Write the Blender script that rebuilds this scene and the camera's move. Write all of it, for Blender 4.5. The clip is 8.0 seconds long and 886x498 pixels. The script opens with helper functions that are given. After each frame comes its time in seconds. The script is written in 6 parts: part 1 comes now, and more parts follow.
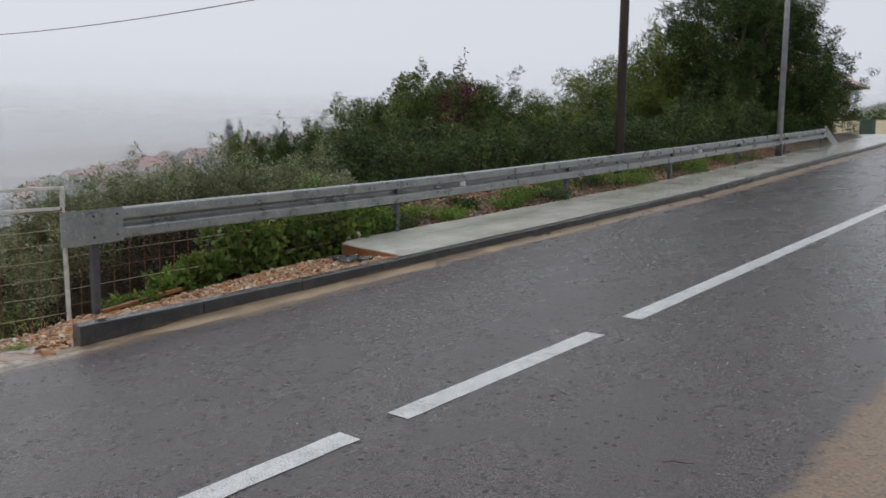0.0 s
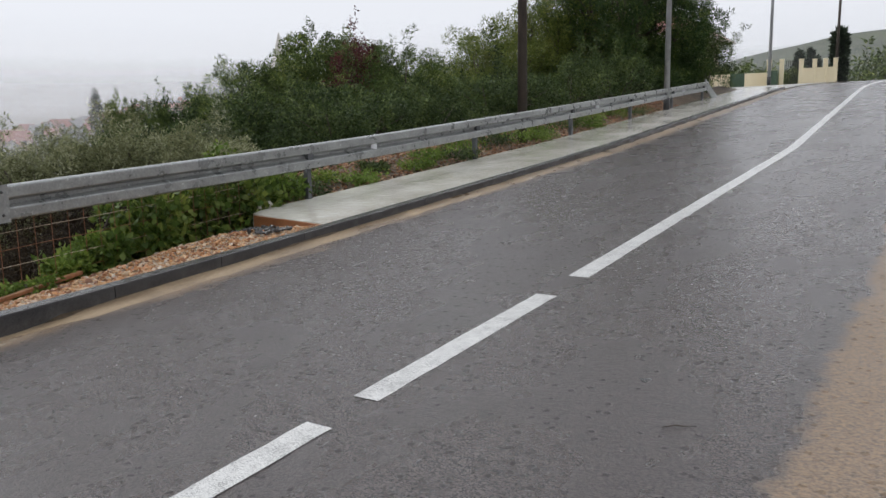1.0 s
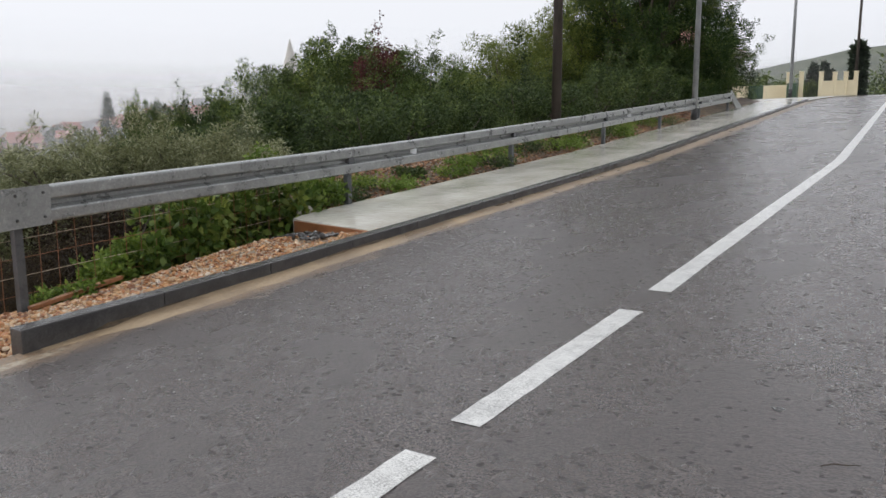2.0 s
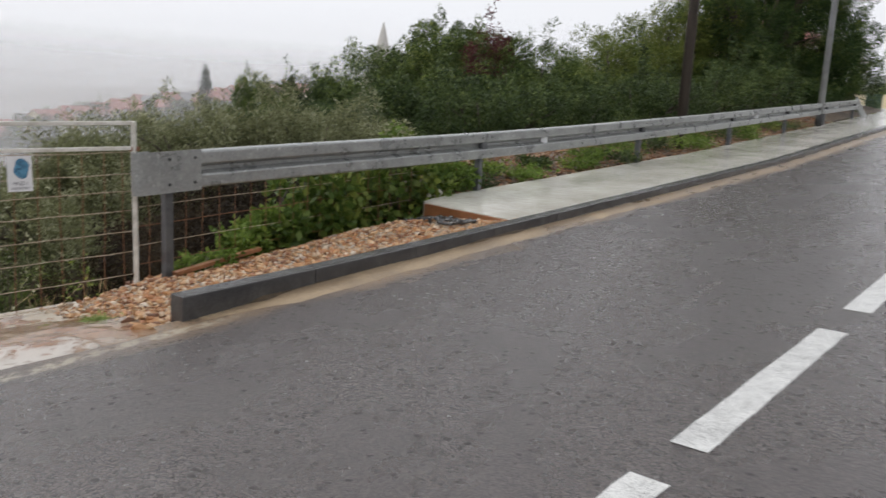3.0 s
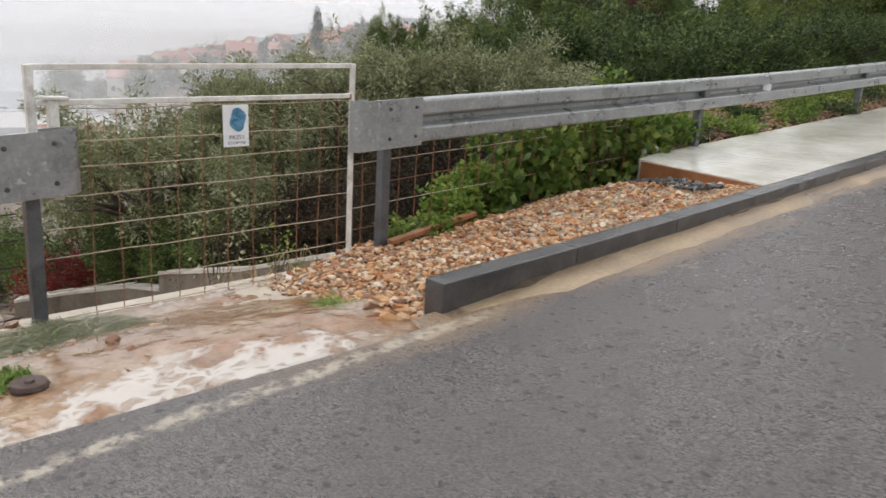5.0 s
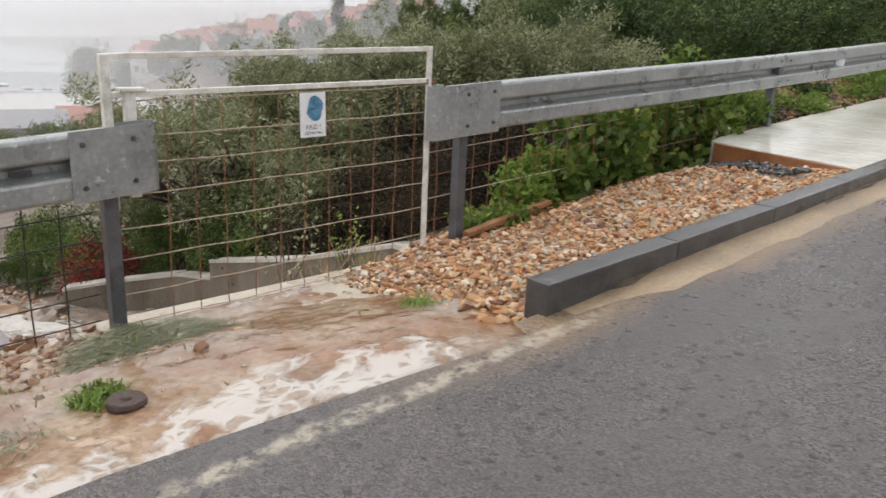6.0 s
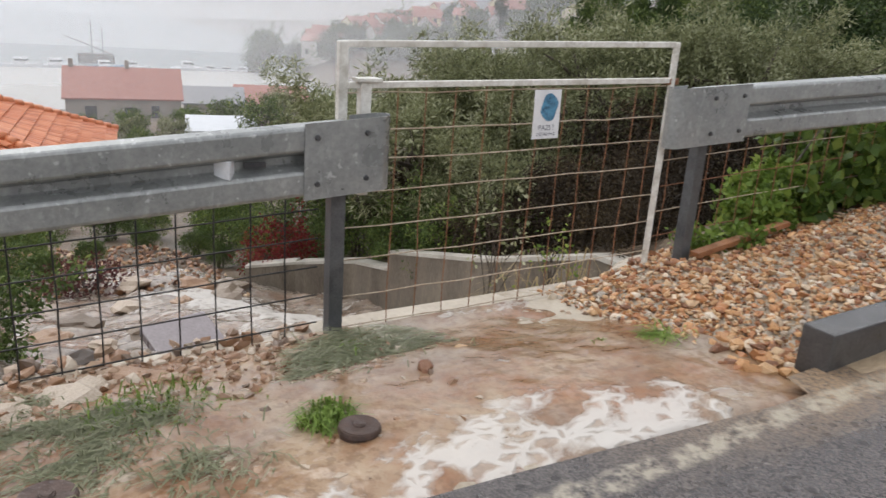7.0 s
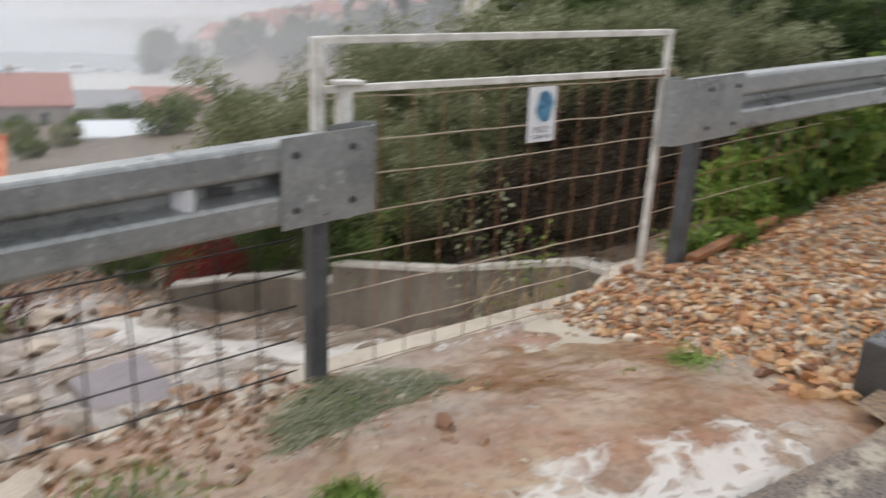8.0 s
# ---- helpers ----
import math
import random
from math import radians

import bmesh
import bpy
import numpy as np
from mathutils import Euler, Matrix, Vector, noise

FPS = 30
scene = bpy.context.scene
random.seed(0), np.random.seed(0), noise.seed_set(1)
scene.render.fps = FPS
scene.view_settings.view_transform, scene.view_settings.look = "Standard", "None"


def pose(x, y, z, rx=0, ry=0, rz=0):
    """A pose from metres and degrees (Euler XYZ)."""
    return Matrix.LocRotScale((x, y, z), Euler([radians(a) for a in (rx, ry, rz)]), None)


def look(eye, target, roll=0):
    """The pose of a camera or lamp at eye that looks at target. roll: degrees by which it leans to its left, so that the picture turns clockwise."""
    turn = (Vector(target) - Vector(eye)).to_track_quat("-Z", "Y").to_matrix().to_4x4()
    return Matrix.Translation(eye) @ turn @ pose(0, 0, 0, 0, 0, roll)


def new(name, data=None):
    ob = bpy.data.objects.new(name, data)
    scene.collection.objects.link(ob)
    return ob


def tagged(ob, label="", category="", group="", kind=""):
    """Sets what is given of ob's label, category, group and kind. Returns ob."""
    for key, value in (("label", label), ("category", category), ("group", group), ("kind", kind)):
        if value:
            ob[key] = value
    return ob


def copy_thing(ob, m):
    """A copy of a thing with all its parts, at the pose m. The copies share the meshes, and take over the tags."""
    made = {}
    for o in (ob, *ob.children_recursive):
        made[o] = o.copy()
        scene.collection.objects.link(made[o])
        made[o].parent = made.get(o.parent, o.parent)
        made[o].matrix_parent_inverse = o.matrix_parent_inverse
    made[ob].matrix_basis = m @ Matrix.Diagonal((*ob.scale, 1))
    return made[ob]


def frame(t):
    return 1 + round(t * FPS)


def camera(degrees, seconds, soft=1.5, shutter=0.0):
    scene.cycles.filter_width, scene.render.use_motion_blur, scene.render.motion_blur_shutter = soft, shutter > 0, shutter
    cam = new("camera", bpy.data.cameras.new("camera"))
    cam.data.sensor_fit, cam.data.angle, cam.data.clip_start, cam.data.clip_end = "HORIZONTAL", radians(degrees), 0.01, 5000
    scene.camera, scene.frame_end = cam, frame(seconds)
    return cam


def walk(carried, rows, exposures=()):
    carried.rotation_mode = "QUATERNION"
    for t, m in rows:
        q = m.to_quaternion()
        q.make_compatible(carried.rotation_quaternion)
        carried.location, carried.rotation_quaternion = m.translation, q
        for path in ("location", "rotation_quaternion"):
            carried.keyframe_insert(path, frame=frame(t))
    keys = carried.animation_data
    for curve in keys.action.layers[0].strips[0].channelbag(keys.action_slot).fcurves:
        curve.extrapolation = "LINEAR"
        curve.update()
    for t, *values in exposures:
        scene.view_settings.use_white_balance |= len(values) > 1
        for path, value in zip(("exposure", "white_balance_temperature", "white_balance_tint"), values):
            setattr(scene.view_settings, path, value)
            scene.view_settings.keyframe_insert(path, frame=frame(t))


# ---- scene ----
cam = camera(60.0, 8.0, 1.5, 0.35)
PATH = [
    (0, (-0.127, -0.899, 1.35), (-1.468, 0.567, 1.119), 0.6),
    (0.5, (-0.381, -0.864, 1.325), (-1.62, 0.681, 1.043), -0.9),
    (1, (-0.6, -0.899, 1.328), (-1.707, 0.735, 1.001), -1.1),
    (1.5, (-0.88, -0.865, 1.311), (-1.995, 0.767, 1.002), -0.7),
    (2.8, (-1.651, -0.969, 1.247), (-2.847, 0.601, 0.926), 2.9),
    (3, (-1.811, -0.99, 1.234), (-3.083, 0.516, 0.896), 3.2),
    (3.5, (-2.14, -0.973, 1.226), (-3.479, 0.47, 0.873), 5.2),
    (4, (-2.541, -0.995, 1.2), (-3.916, 0.397, 0.783), 4.4),
    (4.5, (-2.797, -1.007, 1.18), (-4.162, 0.378, 0.715), 4.6),
    (4.7, (-2.975, -0.984, 1.176), (-4.373, 0.365, 0.7), 4.3),
    (5.8, (-3.549, -1.081, 1.168), (-4.997, 0.189, 0.63), 2.4),
    (6, (-3.633, -1.1, 1.188), (-5.086, 0.157, 0.635), 2.6),
    (6.5, (-3.953, -1.148, 1.191), (-5.549, -0.085, 0.624), 2.8),
    (7, (-4.204, -1.208, 1.165), (-5.86, -0.259, 0.569), 4.0),
    (7.5, (-4.471, -1.287, 1.172), (-6.139, -0.375, 0.551), 3.4),
    (7.8, (-4.663, -1.315, 1.209), (-6.287, -0.354, 0.545), 3.9),
    (8, (-4.804, -1.246, 1.126), (-6.335, -0.108, 0.528), 2.8),
]
EXPOSURES = [(0.0, -0.02, 6250, 10), (0.5, 0.06, 6300, 10), (1.0, 0.26, 6400, 10), (1.5, 0.33, 6450, 10), (3.0, 0.35, 6550, 10), (3.5, 0.38, 6600, 10), (4.0, 0.5, 6600, 10), (4.5, 0.68, 6600, 10), (6.0, 0.75, 6650, 10), (6.5, 0.72, 6550, 10), (7.0, 0.66, 6480, 10), (8.0, 0.62, 6450, 10)]
walk(cam, [(t, look(eye, target, roll)) for t, eye, target, roll in PATH], EXPOSURES)

# ---- light: an overcast, rainy sky with a weak, very wide sun ----
SUN_EL, SUN_AZ = 52.0, 250.0
world = bpy.data.worlds.new("overcast")
scene.world = world
world.use_nodes = True
wn, wl = world.node_tree.nodes, world.node_tree.links
sky = wn.new("ShaderNodeTexSky")
sky.sky_type, sky.sun_disc = "NISHITA", False
sky.sun_elevation, sky.sun_rotation = radians(SUN_EL), radians(SUN_AZ)
sky.dust_density, sky.air_density = 4.0, 1.0
grey = wn.new("ShaderNodeHueSaturation")
grey.inputs["Saturation"].default_value = 0.12
cover = wn.new("ShaderNodeMix")
cover.data_type = "RGBA"
cover.inputs["Factor"].default_value = 0.86
cover.inputs["B"].default_value = (7.12, 7.27, 7.7, 1)
bg = wn["Background"]
bg.inputs["Strength"].default_value = 0.105
wl.new(sky.outputs["Color"], grey.inputs["Color"])
wl.new(grey.outputs["Color"], cover.inputs["A"])
wl.new(cover.outputs["Result"], bg.inputs["Color"])
sun_data = bpy.data.lights.new("sun", "SUN")
sun_data.energy, sun_data.angle, sun_data.color = 0.7, radians(40), (1.0, 0.97, 0.93)
sun = new("sun", sun_data)
sun.matrix_world = pose(0, 0, 30, 90 - SUN_EL, 0, 180 - SUN_AZ)


# ---- materials ----
class Nodes:
    """A small builder for node materials."""

    def __init__(self, name):
        self.mat = bpy.data.materials.new(name)
        self.mat.use_nodes = True
        self.t = self.mat.node_tree
        self.b = self.t.nodes["Principled BSDF"]
        self.out = self.t.nodes["Material Output"]

    def add(self, kind, **props):
        n = self.t.nodes.new("ShaderNode" + kind)
        for k, v in props.items():
            if k == "operation":
                n.operation = v
            elif k == "data_type":
                n.data_type = v
            elif k == "blend_type":
                n.blend_type = v
            elif k == "attribute_name":
                n.attribute_name = v
            elif k == "feature":
                n.feature = v
        return n

    def set(self, socket, v):
        if isinstance(v, bpy.types.NodeSocket):
            self.t.links.new(v, socket)
        elif isinstance(v, tuple) and len(v) == 3 and socket.type == "RGBA":
            socket.default_value = (*v, 1)
        else:
            socket.default_value = v

    def coords(self, scale=(1, 1, 1), world_space=True):
        src = self.add("NewGeometry").outputs["Position"] if world_space else self.add("TexCoord").outputs["Object"]
        m = self.add("Mapping")
        m.inputs["Scale"].default_value = scale
        self.set(m.inputs["Vector"], src)
        return m.outputs["Vector"]

    def noise(self, vec, scale, detail=4.0, rough=0.55, distort=0.0):
        n = self.add("TexNoise")
        self.set(n.inputs["Vector"], vec)
        for k, v in (("Scale", scale), ("Detail", detail), ("Roughness", rough), ("Distortion", distort)):
            n.inputs[k].default_value = v
        return n.outputs["Fac"]

    def math(self, op, a, b=0.0, c=0.0, clamp=False):
        n = self.add("Math", operation=op)
        n.use_clamp = clamp
        for s, v in zip(n.inputs, (a, b, c)):
            self.set(s, v)
        return n.outputs[0]

    def step(self, v, lo, hi):
        n = self.add("MapRange")
        self.set(n.inputs["Value"], v)
        n.inputs["From Min"].default_value, n.inputs["From Max"].default_value = lo, hi
        return n.outputs["Result"]

    def mix(self, fac, a, b, blend="MIX"):
        n = self.add("Mix", data_type="RGBA", blend_type=blend)
        self.set(n.inputs["Factor"], fac)
        self.set(n.inputs["A"], a)
        self.set(n.inputs["B"], b)
        return n.outputs["Result"]

    def ramp(self, fac, *stops):
        n = self.add("ValToRGB")
        el = n.color_ramp.elements
        while len(el) < len(stops):
            el.new(0.5)
        for e, (p, c) in zip(el, stops):
            e.position, e.color = p, (*c, 1)
        self.set(n.inputs["Fac"], fac)
        return n.outputs["Color"]

    def bump(self, height, dist=0.01, strength=0.5, normal=None):
        n = self.add("Bump")
        n.inputs["Distance"].default_value, n.inputs["Strength"].default_value = dist, strength
        self.set(n.inputs["Height"], height)
        if normal:
            self.set(n.inputs["Normal"], normal)
        return n.outputs["Normal"]

    def done(self, color, rough=0.6, normal=None, metal=0.0, spec=None, **more):
        self.set(self.b.inputs["Base Color"], color)
        self.set(self.b.inputs["Roughness"], rough)
        self.set(self.b.inputs["Metallic"], metal)
        if spec is not None:
            self.set(self.b.inputs["Specular IOR Level"], spec)
        if normal:
            self.set(self.b.inputs["Normal"], normal)
        for k, v in more.items():
            self.set(self.b.inputs[k.replace("_", " ")], v)
        return self.mat


def worn(name, dark, light, scale=6.0, fine=60.0, rough=(0.4, 0.7), bump=0.004, metal=0.0, world_space=True, stretch=(1, 1, 1)):
    """A weathered surface: two colours mixed by coarse patches and fine grain."""
    n = Nodes(name)
    v = n.coords(stretch, world_space)
    a, b = n.noise(v, scale, 5, 0.6, 0.6), n.noise(v, fine, 3, 0.6)
    m = n.math("ADD", n.math("MULTIPLY", a, 0.65), n.math("MULTIPLY", b, 0.35))
    col = n.mix(n.step(m, 0.34, 0.66), dark, light)
    r = n.add("MapRange")
    n.set(r.inputs["Value"], a)
    r.inputs["From Min"].default_value, r.inputs["From Max"].default_value = 0.35, 0.65
    r.inputs["To Min"].default_value, r.inputs["To Max"].default_value = rough
    return n.done(col, r.outputs["Result"], n.bump(n.math("ADD", a, b), bump, 0.6), metal)


def leafy(name, dark, mid, light, rough=0.42, glow=0.33):
    """Leaves: each leaf has its own shade; some light comes through."""
    n = Nodes(name)
    r = n.add("NewGeometry").outputs["Random Per Island"]
    big, mid_size = n.noise(n.coords((1, 1, 1)), 1.1, 3), n.noise(n.coords((1, 1, 0.5)), 5.0, 3)
    fac = n.math("ADD", n.math("MULTIPLY", r, 0.40), n.math("MULTIPLY", n.step(big, 0.34, 0.66), 0.34))
    fac = n.math("ADD", fac, n.math("MULTIPLY", n.step(mid_size, 0.32, 0.68), 0.26))
    col = n.ramp(fac, (0.05, dark), (0.55, mid), (0.97, light))
    n.done(col, rough + 0.1, spec=0.24)
    tr = n.add("BsdfTranslucent")
    n.set(tr.inputs["Color"], col)
    ms = n.add("MixShader")
    ms.inputs[0].default_value = glow
    n.t.links.new(n.b.outputs[0], ms.inputs[1])
    n.t.links.new(tr.outputs[0], ms.inputs[2])
    n.t.links.new(ms.outputs[0], n.out.inputs["Surface"])
    return n.mat


def road_material():
    n = Nodes("wet asphalt")
    p = n.coords()
    sep = n.add("SeparateXYZ")
    n.set(sep.inputs[0], p)
    x, y = sep.outputs[0], sep.outputs[1]
    grain, grit = n.noise(p, 120, 2, 0.6), n.noise(p, 60, 3, 0.6)
    patch = n.noise(n.coords((1, 0.6, 1)), 1.3, 5, 0.6)
    # rain-beaten spots, stretched across the fall of the road
    cells = n.add("TexVoronoi")
    cells.inputs["Scale"].default_value = 1.0
    n.set(cells.inputs["Vector"], n.coords((16.0, 17.0, 16.0)))
    chosen = n.step(n.math("MULTIPLY", cells.outputs["Color"], 1.0), 0.42, 0.50)
    spots = n.math("MULTIPLY", n.step(n.math("ADD", cells.outputs["Distance"], n.math("MULTIPLY", grit, 0.35)), 0.45, 0.37), chosen)
    col = n.mix(n.step(n.math("ADD", n.math("MULTIPLY", grain, 0.6), n.math("MULTIPLY", grit, 0.4)), 0.44, 0.58), (0.025, 0.0215, 0.0205), (0.124, 0.104, 0.096))
    col = n.mix(n.math("MULTIPLY", n.step(patch, 0.35, 0.7), 0.30), col, (0.076, 0.064, 0.060))
    ripple = n.noise(n.coords((1, 1.7, 1)), 17, 4, 0.7)
    col = n.mix(n.math("MULTIPLY", n.step(ripple, 0.46, 0.64), 0.24), col, (0.036, 0.031, 0.030))
    col = n.mix(n.math("MULTIPLY", spots, 0.6), col, (0.020, 0.018, 0.019))
    # washed sand along the kerb and on the far shoulder
    bend = n.math("MULTIPLY", n.math("MAXIMUM", n.math("SUBTRACT", y, 12.0), 0.0), 0.055)
    off = n.math("ADD", n.math("ADD", x, bend), 5.745)
    frayed = n.math("ADD", off, n.math("MULTIPLY", n.math("SUBTRACT", n.noise(n.coords((1, 0.35, 1)), 3.2, 5, 0.7), 0.5), 0.75))
    sand = n.math("MULTIPLY", n.step(frayed, 0.32, 0.08), n.step(y, 0.2, 1.2))
    blot = n.math("MULTIPLY", n.math("SUBTRACT", n.noise(p, 2.4, 5, 0.65), 0.5), 0.34)
    right = n.step(n.math("ADD", x, blot), -1.05, -0.98)
    silt = n.math("MAXIMUM", n.math("MULTIPLY", sand, n.step(grit, 0.25, 0.6)), n.math("MULTIPLY", right, n.step(grit, 0.2, 0.65)))
    earth = n.mix(n.noise(p, 45, 4), (0.22, 0.135, 0.075), (0.46, 0.33, 0.20))
    col = n.mix(n.math("MULTIPLY", silt, 0.8), col, earth)
    # crumbled pale strip where the asphalt ends by the gate
    frag = n.math("ABSOLUTE", n.math("ADD", n.math("ADD", x, 5.615), n.math("MULTIPLY", n.math("SUBTRACT", n.noise(p, 7, 5, 0.7), 0.5), 0.16)))
    strip = n.math("MULTIPLY", n.math("MULTIPLY", n.step(frag, 0.055, 0.025), n.step(y, 1.75, 1.35)), n.step(n.noise(p, 13, 4, 0.7), 0.40, 0.56))
    col = n.mix(n.math("MULTIPLY", strip, 0.72), col, (0.44, 0.39, 0.30))
    rough = n.math("ADD", 0.22, n.math("MULTIPLY", n.step(patch, 0.3, 0.7), 0.09))
    rough = n.math("ADD", rough, n.math("MULTIPLY", silt, 0.2))
    rough = n.math("ADD", rough, n.math("MULTIPLY", spots, 0.24))
    h = n.math("ADD", n.math("ADD", n.math("MULTIPLY", grain, 0.6), n.math("MULTIPLY", grit, 0.9)), n.math("MULTIPLY", ripple, 1.3))
    h = n.math("SUBTRACT", h, n.math("MULTIPLY", spots, 2.2))
    nor = n.bump(h, 0.0045, 0.5)
    return n.done(col, rough, nor, spec=0.64)


def paint_material():
    n = Nodes("worn road paint")
    p = n.coords()
    worn_off = n.step(n.math("ADD", n.math("MULTIPLY", n.noise(p, 150, 3, 0.7), 0.8), n.math("MULTIPLY", n.noise(p, 9, 3), 0.2)), 0.36, 0.54)
    col = n.mix(worn_off, (0.16, 0.16, 0.16), n.mix(n.noise(p, 25, 3), (0.62, 0.62, 0.60), (0.80, 0.80, 0.78)))
    return n.done(col, 0.3, n.bump(n.noise(p, 140, 2), 0.003, 0.5))


def water_material(name, mud_a, mud_b, foam_need=0.62):
    """Muddy run-off: brown, glossy, with torn white foam where the sheet says the flow breaks."""
    n = Nodes(name)
    p = n.coords((1, 1, 1))
    at = n.add("Attribute", attribute_name="foam")
    torn = n.noise(n.coords((1.0, 0.75, 1)), 3.6, 7, 0.66, 0.5)
    sway = n.add("TexNoise")
    sway.inputs["Scale"].default_value, sway.inputs["Detail"].default_value = 5.0, 4.0
    n.set(sway.inputs["Vector"], p)
    shift = n.add("VectorMath", operation="MULTIPLY_ADD")
    n.set(shift.inputs[0], sway.outputs["Color"])
    shift.inputs[1].default_value = (0.9, 0.9, 0.0)
    n.set(shift.inputs[2], n.coords((5.5, 4.0, 0.0)))
    lace = n.add("TexVoronoi", feature="DISTANCE_TO_EDGE")
    lace.inputs["Scale"].default_value = 1.0
    n.set(lace.inputs["Vector"], shift.outputs[0])
    fine = n.add("TexVoronoi", feature="DISTANCE_TO_EDGE")
    fine.inputs["Scale"].default_value = 3.3
    n.set(fine.inputs["Vector"], shift.outputs[0])
    f = n.math("ADD", n.math("MULTIPLY", at.outputs["Fac"], 0.46), n.math("MULTIPLY", torn, 1.1))
    excess = n.math("SUBTRACT", f, foam_need - 0.10)
    wide = n.math("MULTIPLY", n.math("MAXIMUM", excess, 0.0), 1.0)
    web = n.math("MULTIPLY", n.step(n.math("SUBTRACT", lace.outputs["Distance"], wide), 0.05, -0.10), n.step(excess, 0.0, 0.08), clamp=True)
    froth = n.math("ADD", 0.30, n.math("MULTIPLY", n.step(n.math("SUBTRACT", fine.outputs["Distance"], n.math("MULTIPLY", wide, 0.7)), 0.10, -0.06), 0.70))
    foam = n.math("MULTIPLY", web, froth, clamp=True)
    col = n.mix(n.step(n.noise(p, 3.4, 7, 0.68, 0.2), 0.38, 0.62), mud_a, mud_b)
    col = n.mix(n.math("MULTIPLY", n.step(n.noise(p, 1.1, 4, 0.6), 0.48, 0.66), 0.55), col, (0.30, 0.28, 0.24))
    red = n.math("MULTIPLY", n.step(n.noise(p, 2.1, 5, 0.6), 0.52, 0.66), 0.6)
    col = n.mix(red, col, (mud_a[0] * 1.25, mud_a[1] * 1.0, mud_a[2] * 0.9))
    pit = n.math("MULTIPLY", n.step(n.noise(p, 24, 4, 0.65), 0.48, 0.60), 0.45)
    col = n.mix(pit, col, (mud_a[0] * 0.65, mud_a[1] * 0.75, mud_a[2] * 0.85))
    col = n.mix(n.math("MULTIPLY", foam, 0.80), col, (0.60, 0.57, 0.53))
    rough = n.math("ADD", 0.14, n.math("MULTIPLY", foam, 0.5))
    h = n.math("ADD", n.noise(n.coords((1, 0.8, 1)), 8, 4, 0.55, 0.1), n.math("MULTIPLY", foam, 0.6))
    return n.done(col, rough, n.bump(h, 0.022, 0.6))


def stone_material(name, *stops, rough=0.4):
    n = Nodes(name)
    r = n.add("NewGeometry").outputs["Random Per Island"]
    o = n.add("ObjectInfo").outputs["Random"]
    k = n.math("FRACT", n.math("ADD", r, o))
    v = n.coords((1, 1, 1), False)
    col = n.ramp(k, *stops)
    col = n.mix(n.math("MULTIPLY", n.step(n.noise(v, 30, 4), 0.4, 0.7), 0.45), col, (0.16, 0.085, 0.045))
    return n.done(col, rough, n.bump(n.noise(v, 60, 4), 0.004, 0.6))


def ground_material():
    n = Nodes("wet earth and litter")
    p = n.coords()
    a, b = n.noise(p, 1.4, 6, 0.65, 0.5), n.noise(p, 22, 4, 0.65)
    col = n.ramp(n.math("ADD", n.math("MULTIPLY", a, 0.6), n.math("MULTIPLY", b, 0.4)), (0.32, (0.035, 0.032, 0.018)), (0.48, (0.085, 0.06, 0.035)), (0.60, (0.17, 0.115, 0.07)), (0.72, (0.09, 0.10, 0.04)))
    return n.done(col, 0.55, n.bump(n.math("ADD", a, b), 0.03, 0.7))


def roof_material(name, a, b, c):
    n = Nodes(name)
    k = n.add("NewGeometry").outputs["Random Per Island"]
    p = n.coords()
    col = n.ramp(n.math("ADD", n.math("MULTIPLY", k, 0.5), n.math("MULTIPLY", n.noise(p, 1.5, 4), 0.5)), (0.2, a), (0.5, b), (0.8, c))
    return n.done(col, 0.45, n.bump(n.noise(p, 30, 3), 0.004, 0.4))


def zinc_material():
    """Wet galvanised sheet: mottled spangle, pale drip marks down it, dull where it has dried."""
    n = Nodes("wet galvanised steel")
    p = n.coords()
    mottle, spangle = n.noise(p, 5, 5, 0.6), n.noise(p, 45, 3, 0.6)
    drips = n.noise(n.coords((1, 3.0, 1.6)), 9, 4, 0.65)
    base = n.mix(n.step(n.math("ADD", n.math("MULTIPLY", mottle, 0.6), n.math("MULTIPLY", spangle, 0.4)), 0.36, 0.64), (0.225, 0.235, 0.23), (0.375, 0.385, 0.375))
    pale = n.math("MULTIPLY", n.step(drips, 0.57, 0.70), 0.5)
    col = n.mix(pale, base, (0.50, 0.51, 0.51))
    specks = n.step(n.noise(p, 26, 2), 0.66, 0.72)
    col = n.mix(n.math("MULTIPLY", specks, 0.6), col, (0.66, 0.67, 0.67))
    rough = n.math("ADD", 0.24, n.math("MULTIPLY", n.step(mottle, 0.35, 0.65), 0.2))
    return n.done(col, rough, n.bump(n.math("ADD", mottle, n.math("MULTIPLY", spangle, 0.3)), 0.0015, 0.5), 0.45)


ASPHALT, PAINT, GROUND = road_material(), paint_material(), ground_material()
ZINC = zinc_material()
ZINC_POST = worn("dull galvanised post", (0.06, 0.065, 0.07), (0.15, 0.155, 0.16), 9, 110, (0.35, 0.6), 0.0015, 0.5)
BOLT = worn("dark bolt steel", (0.05, 0.05, 0.055), (0.14, 0.14, 0.14), 30, 200, (0.35, 0.6), 0.001, 0.7)
WHITE_PAINT = worn("chipped cream paint on steel", (0.46, 0.43, 0.37), (0.85, 0.84, 0.79), 9, 70, (0.3, 0.55), 0.0015)
RUST = worn("rusty wire", (0.12, 0.04, 0.018), (0.32, 0.15, 0.07), 14, 90, (0.5, 0.8), 0.001)
PALE_WIRE = worn("lime-stained wire", (0.26, 0.17, 0.10), (0.58, 0.51, 0.41), 12, 80, (0.4, 0.7), 0.001)
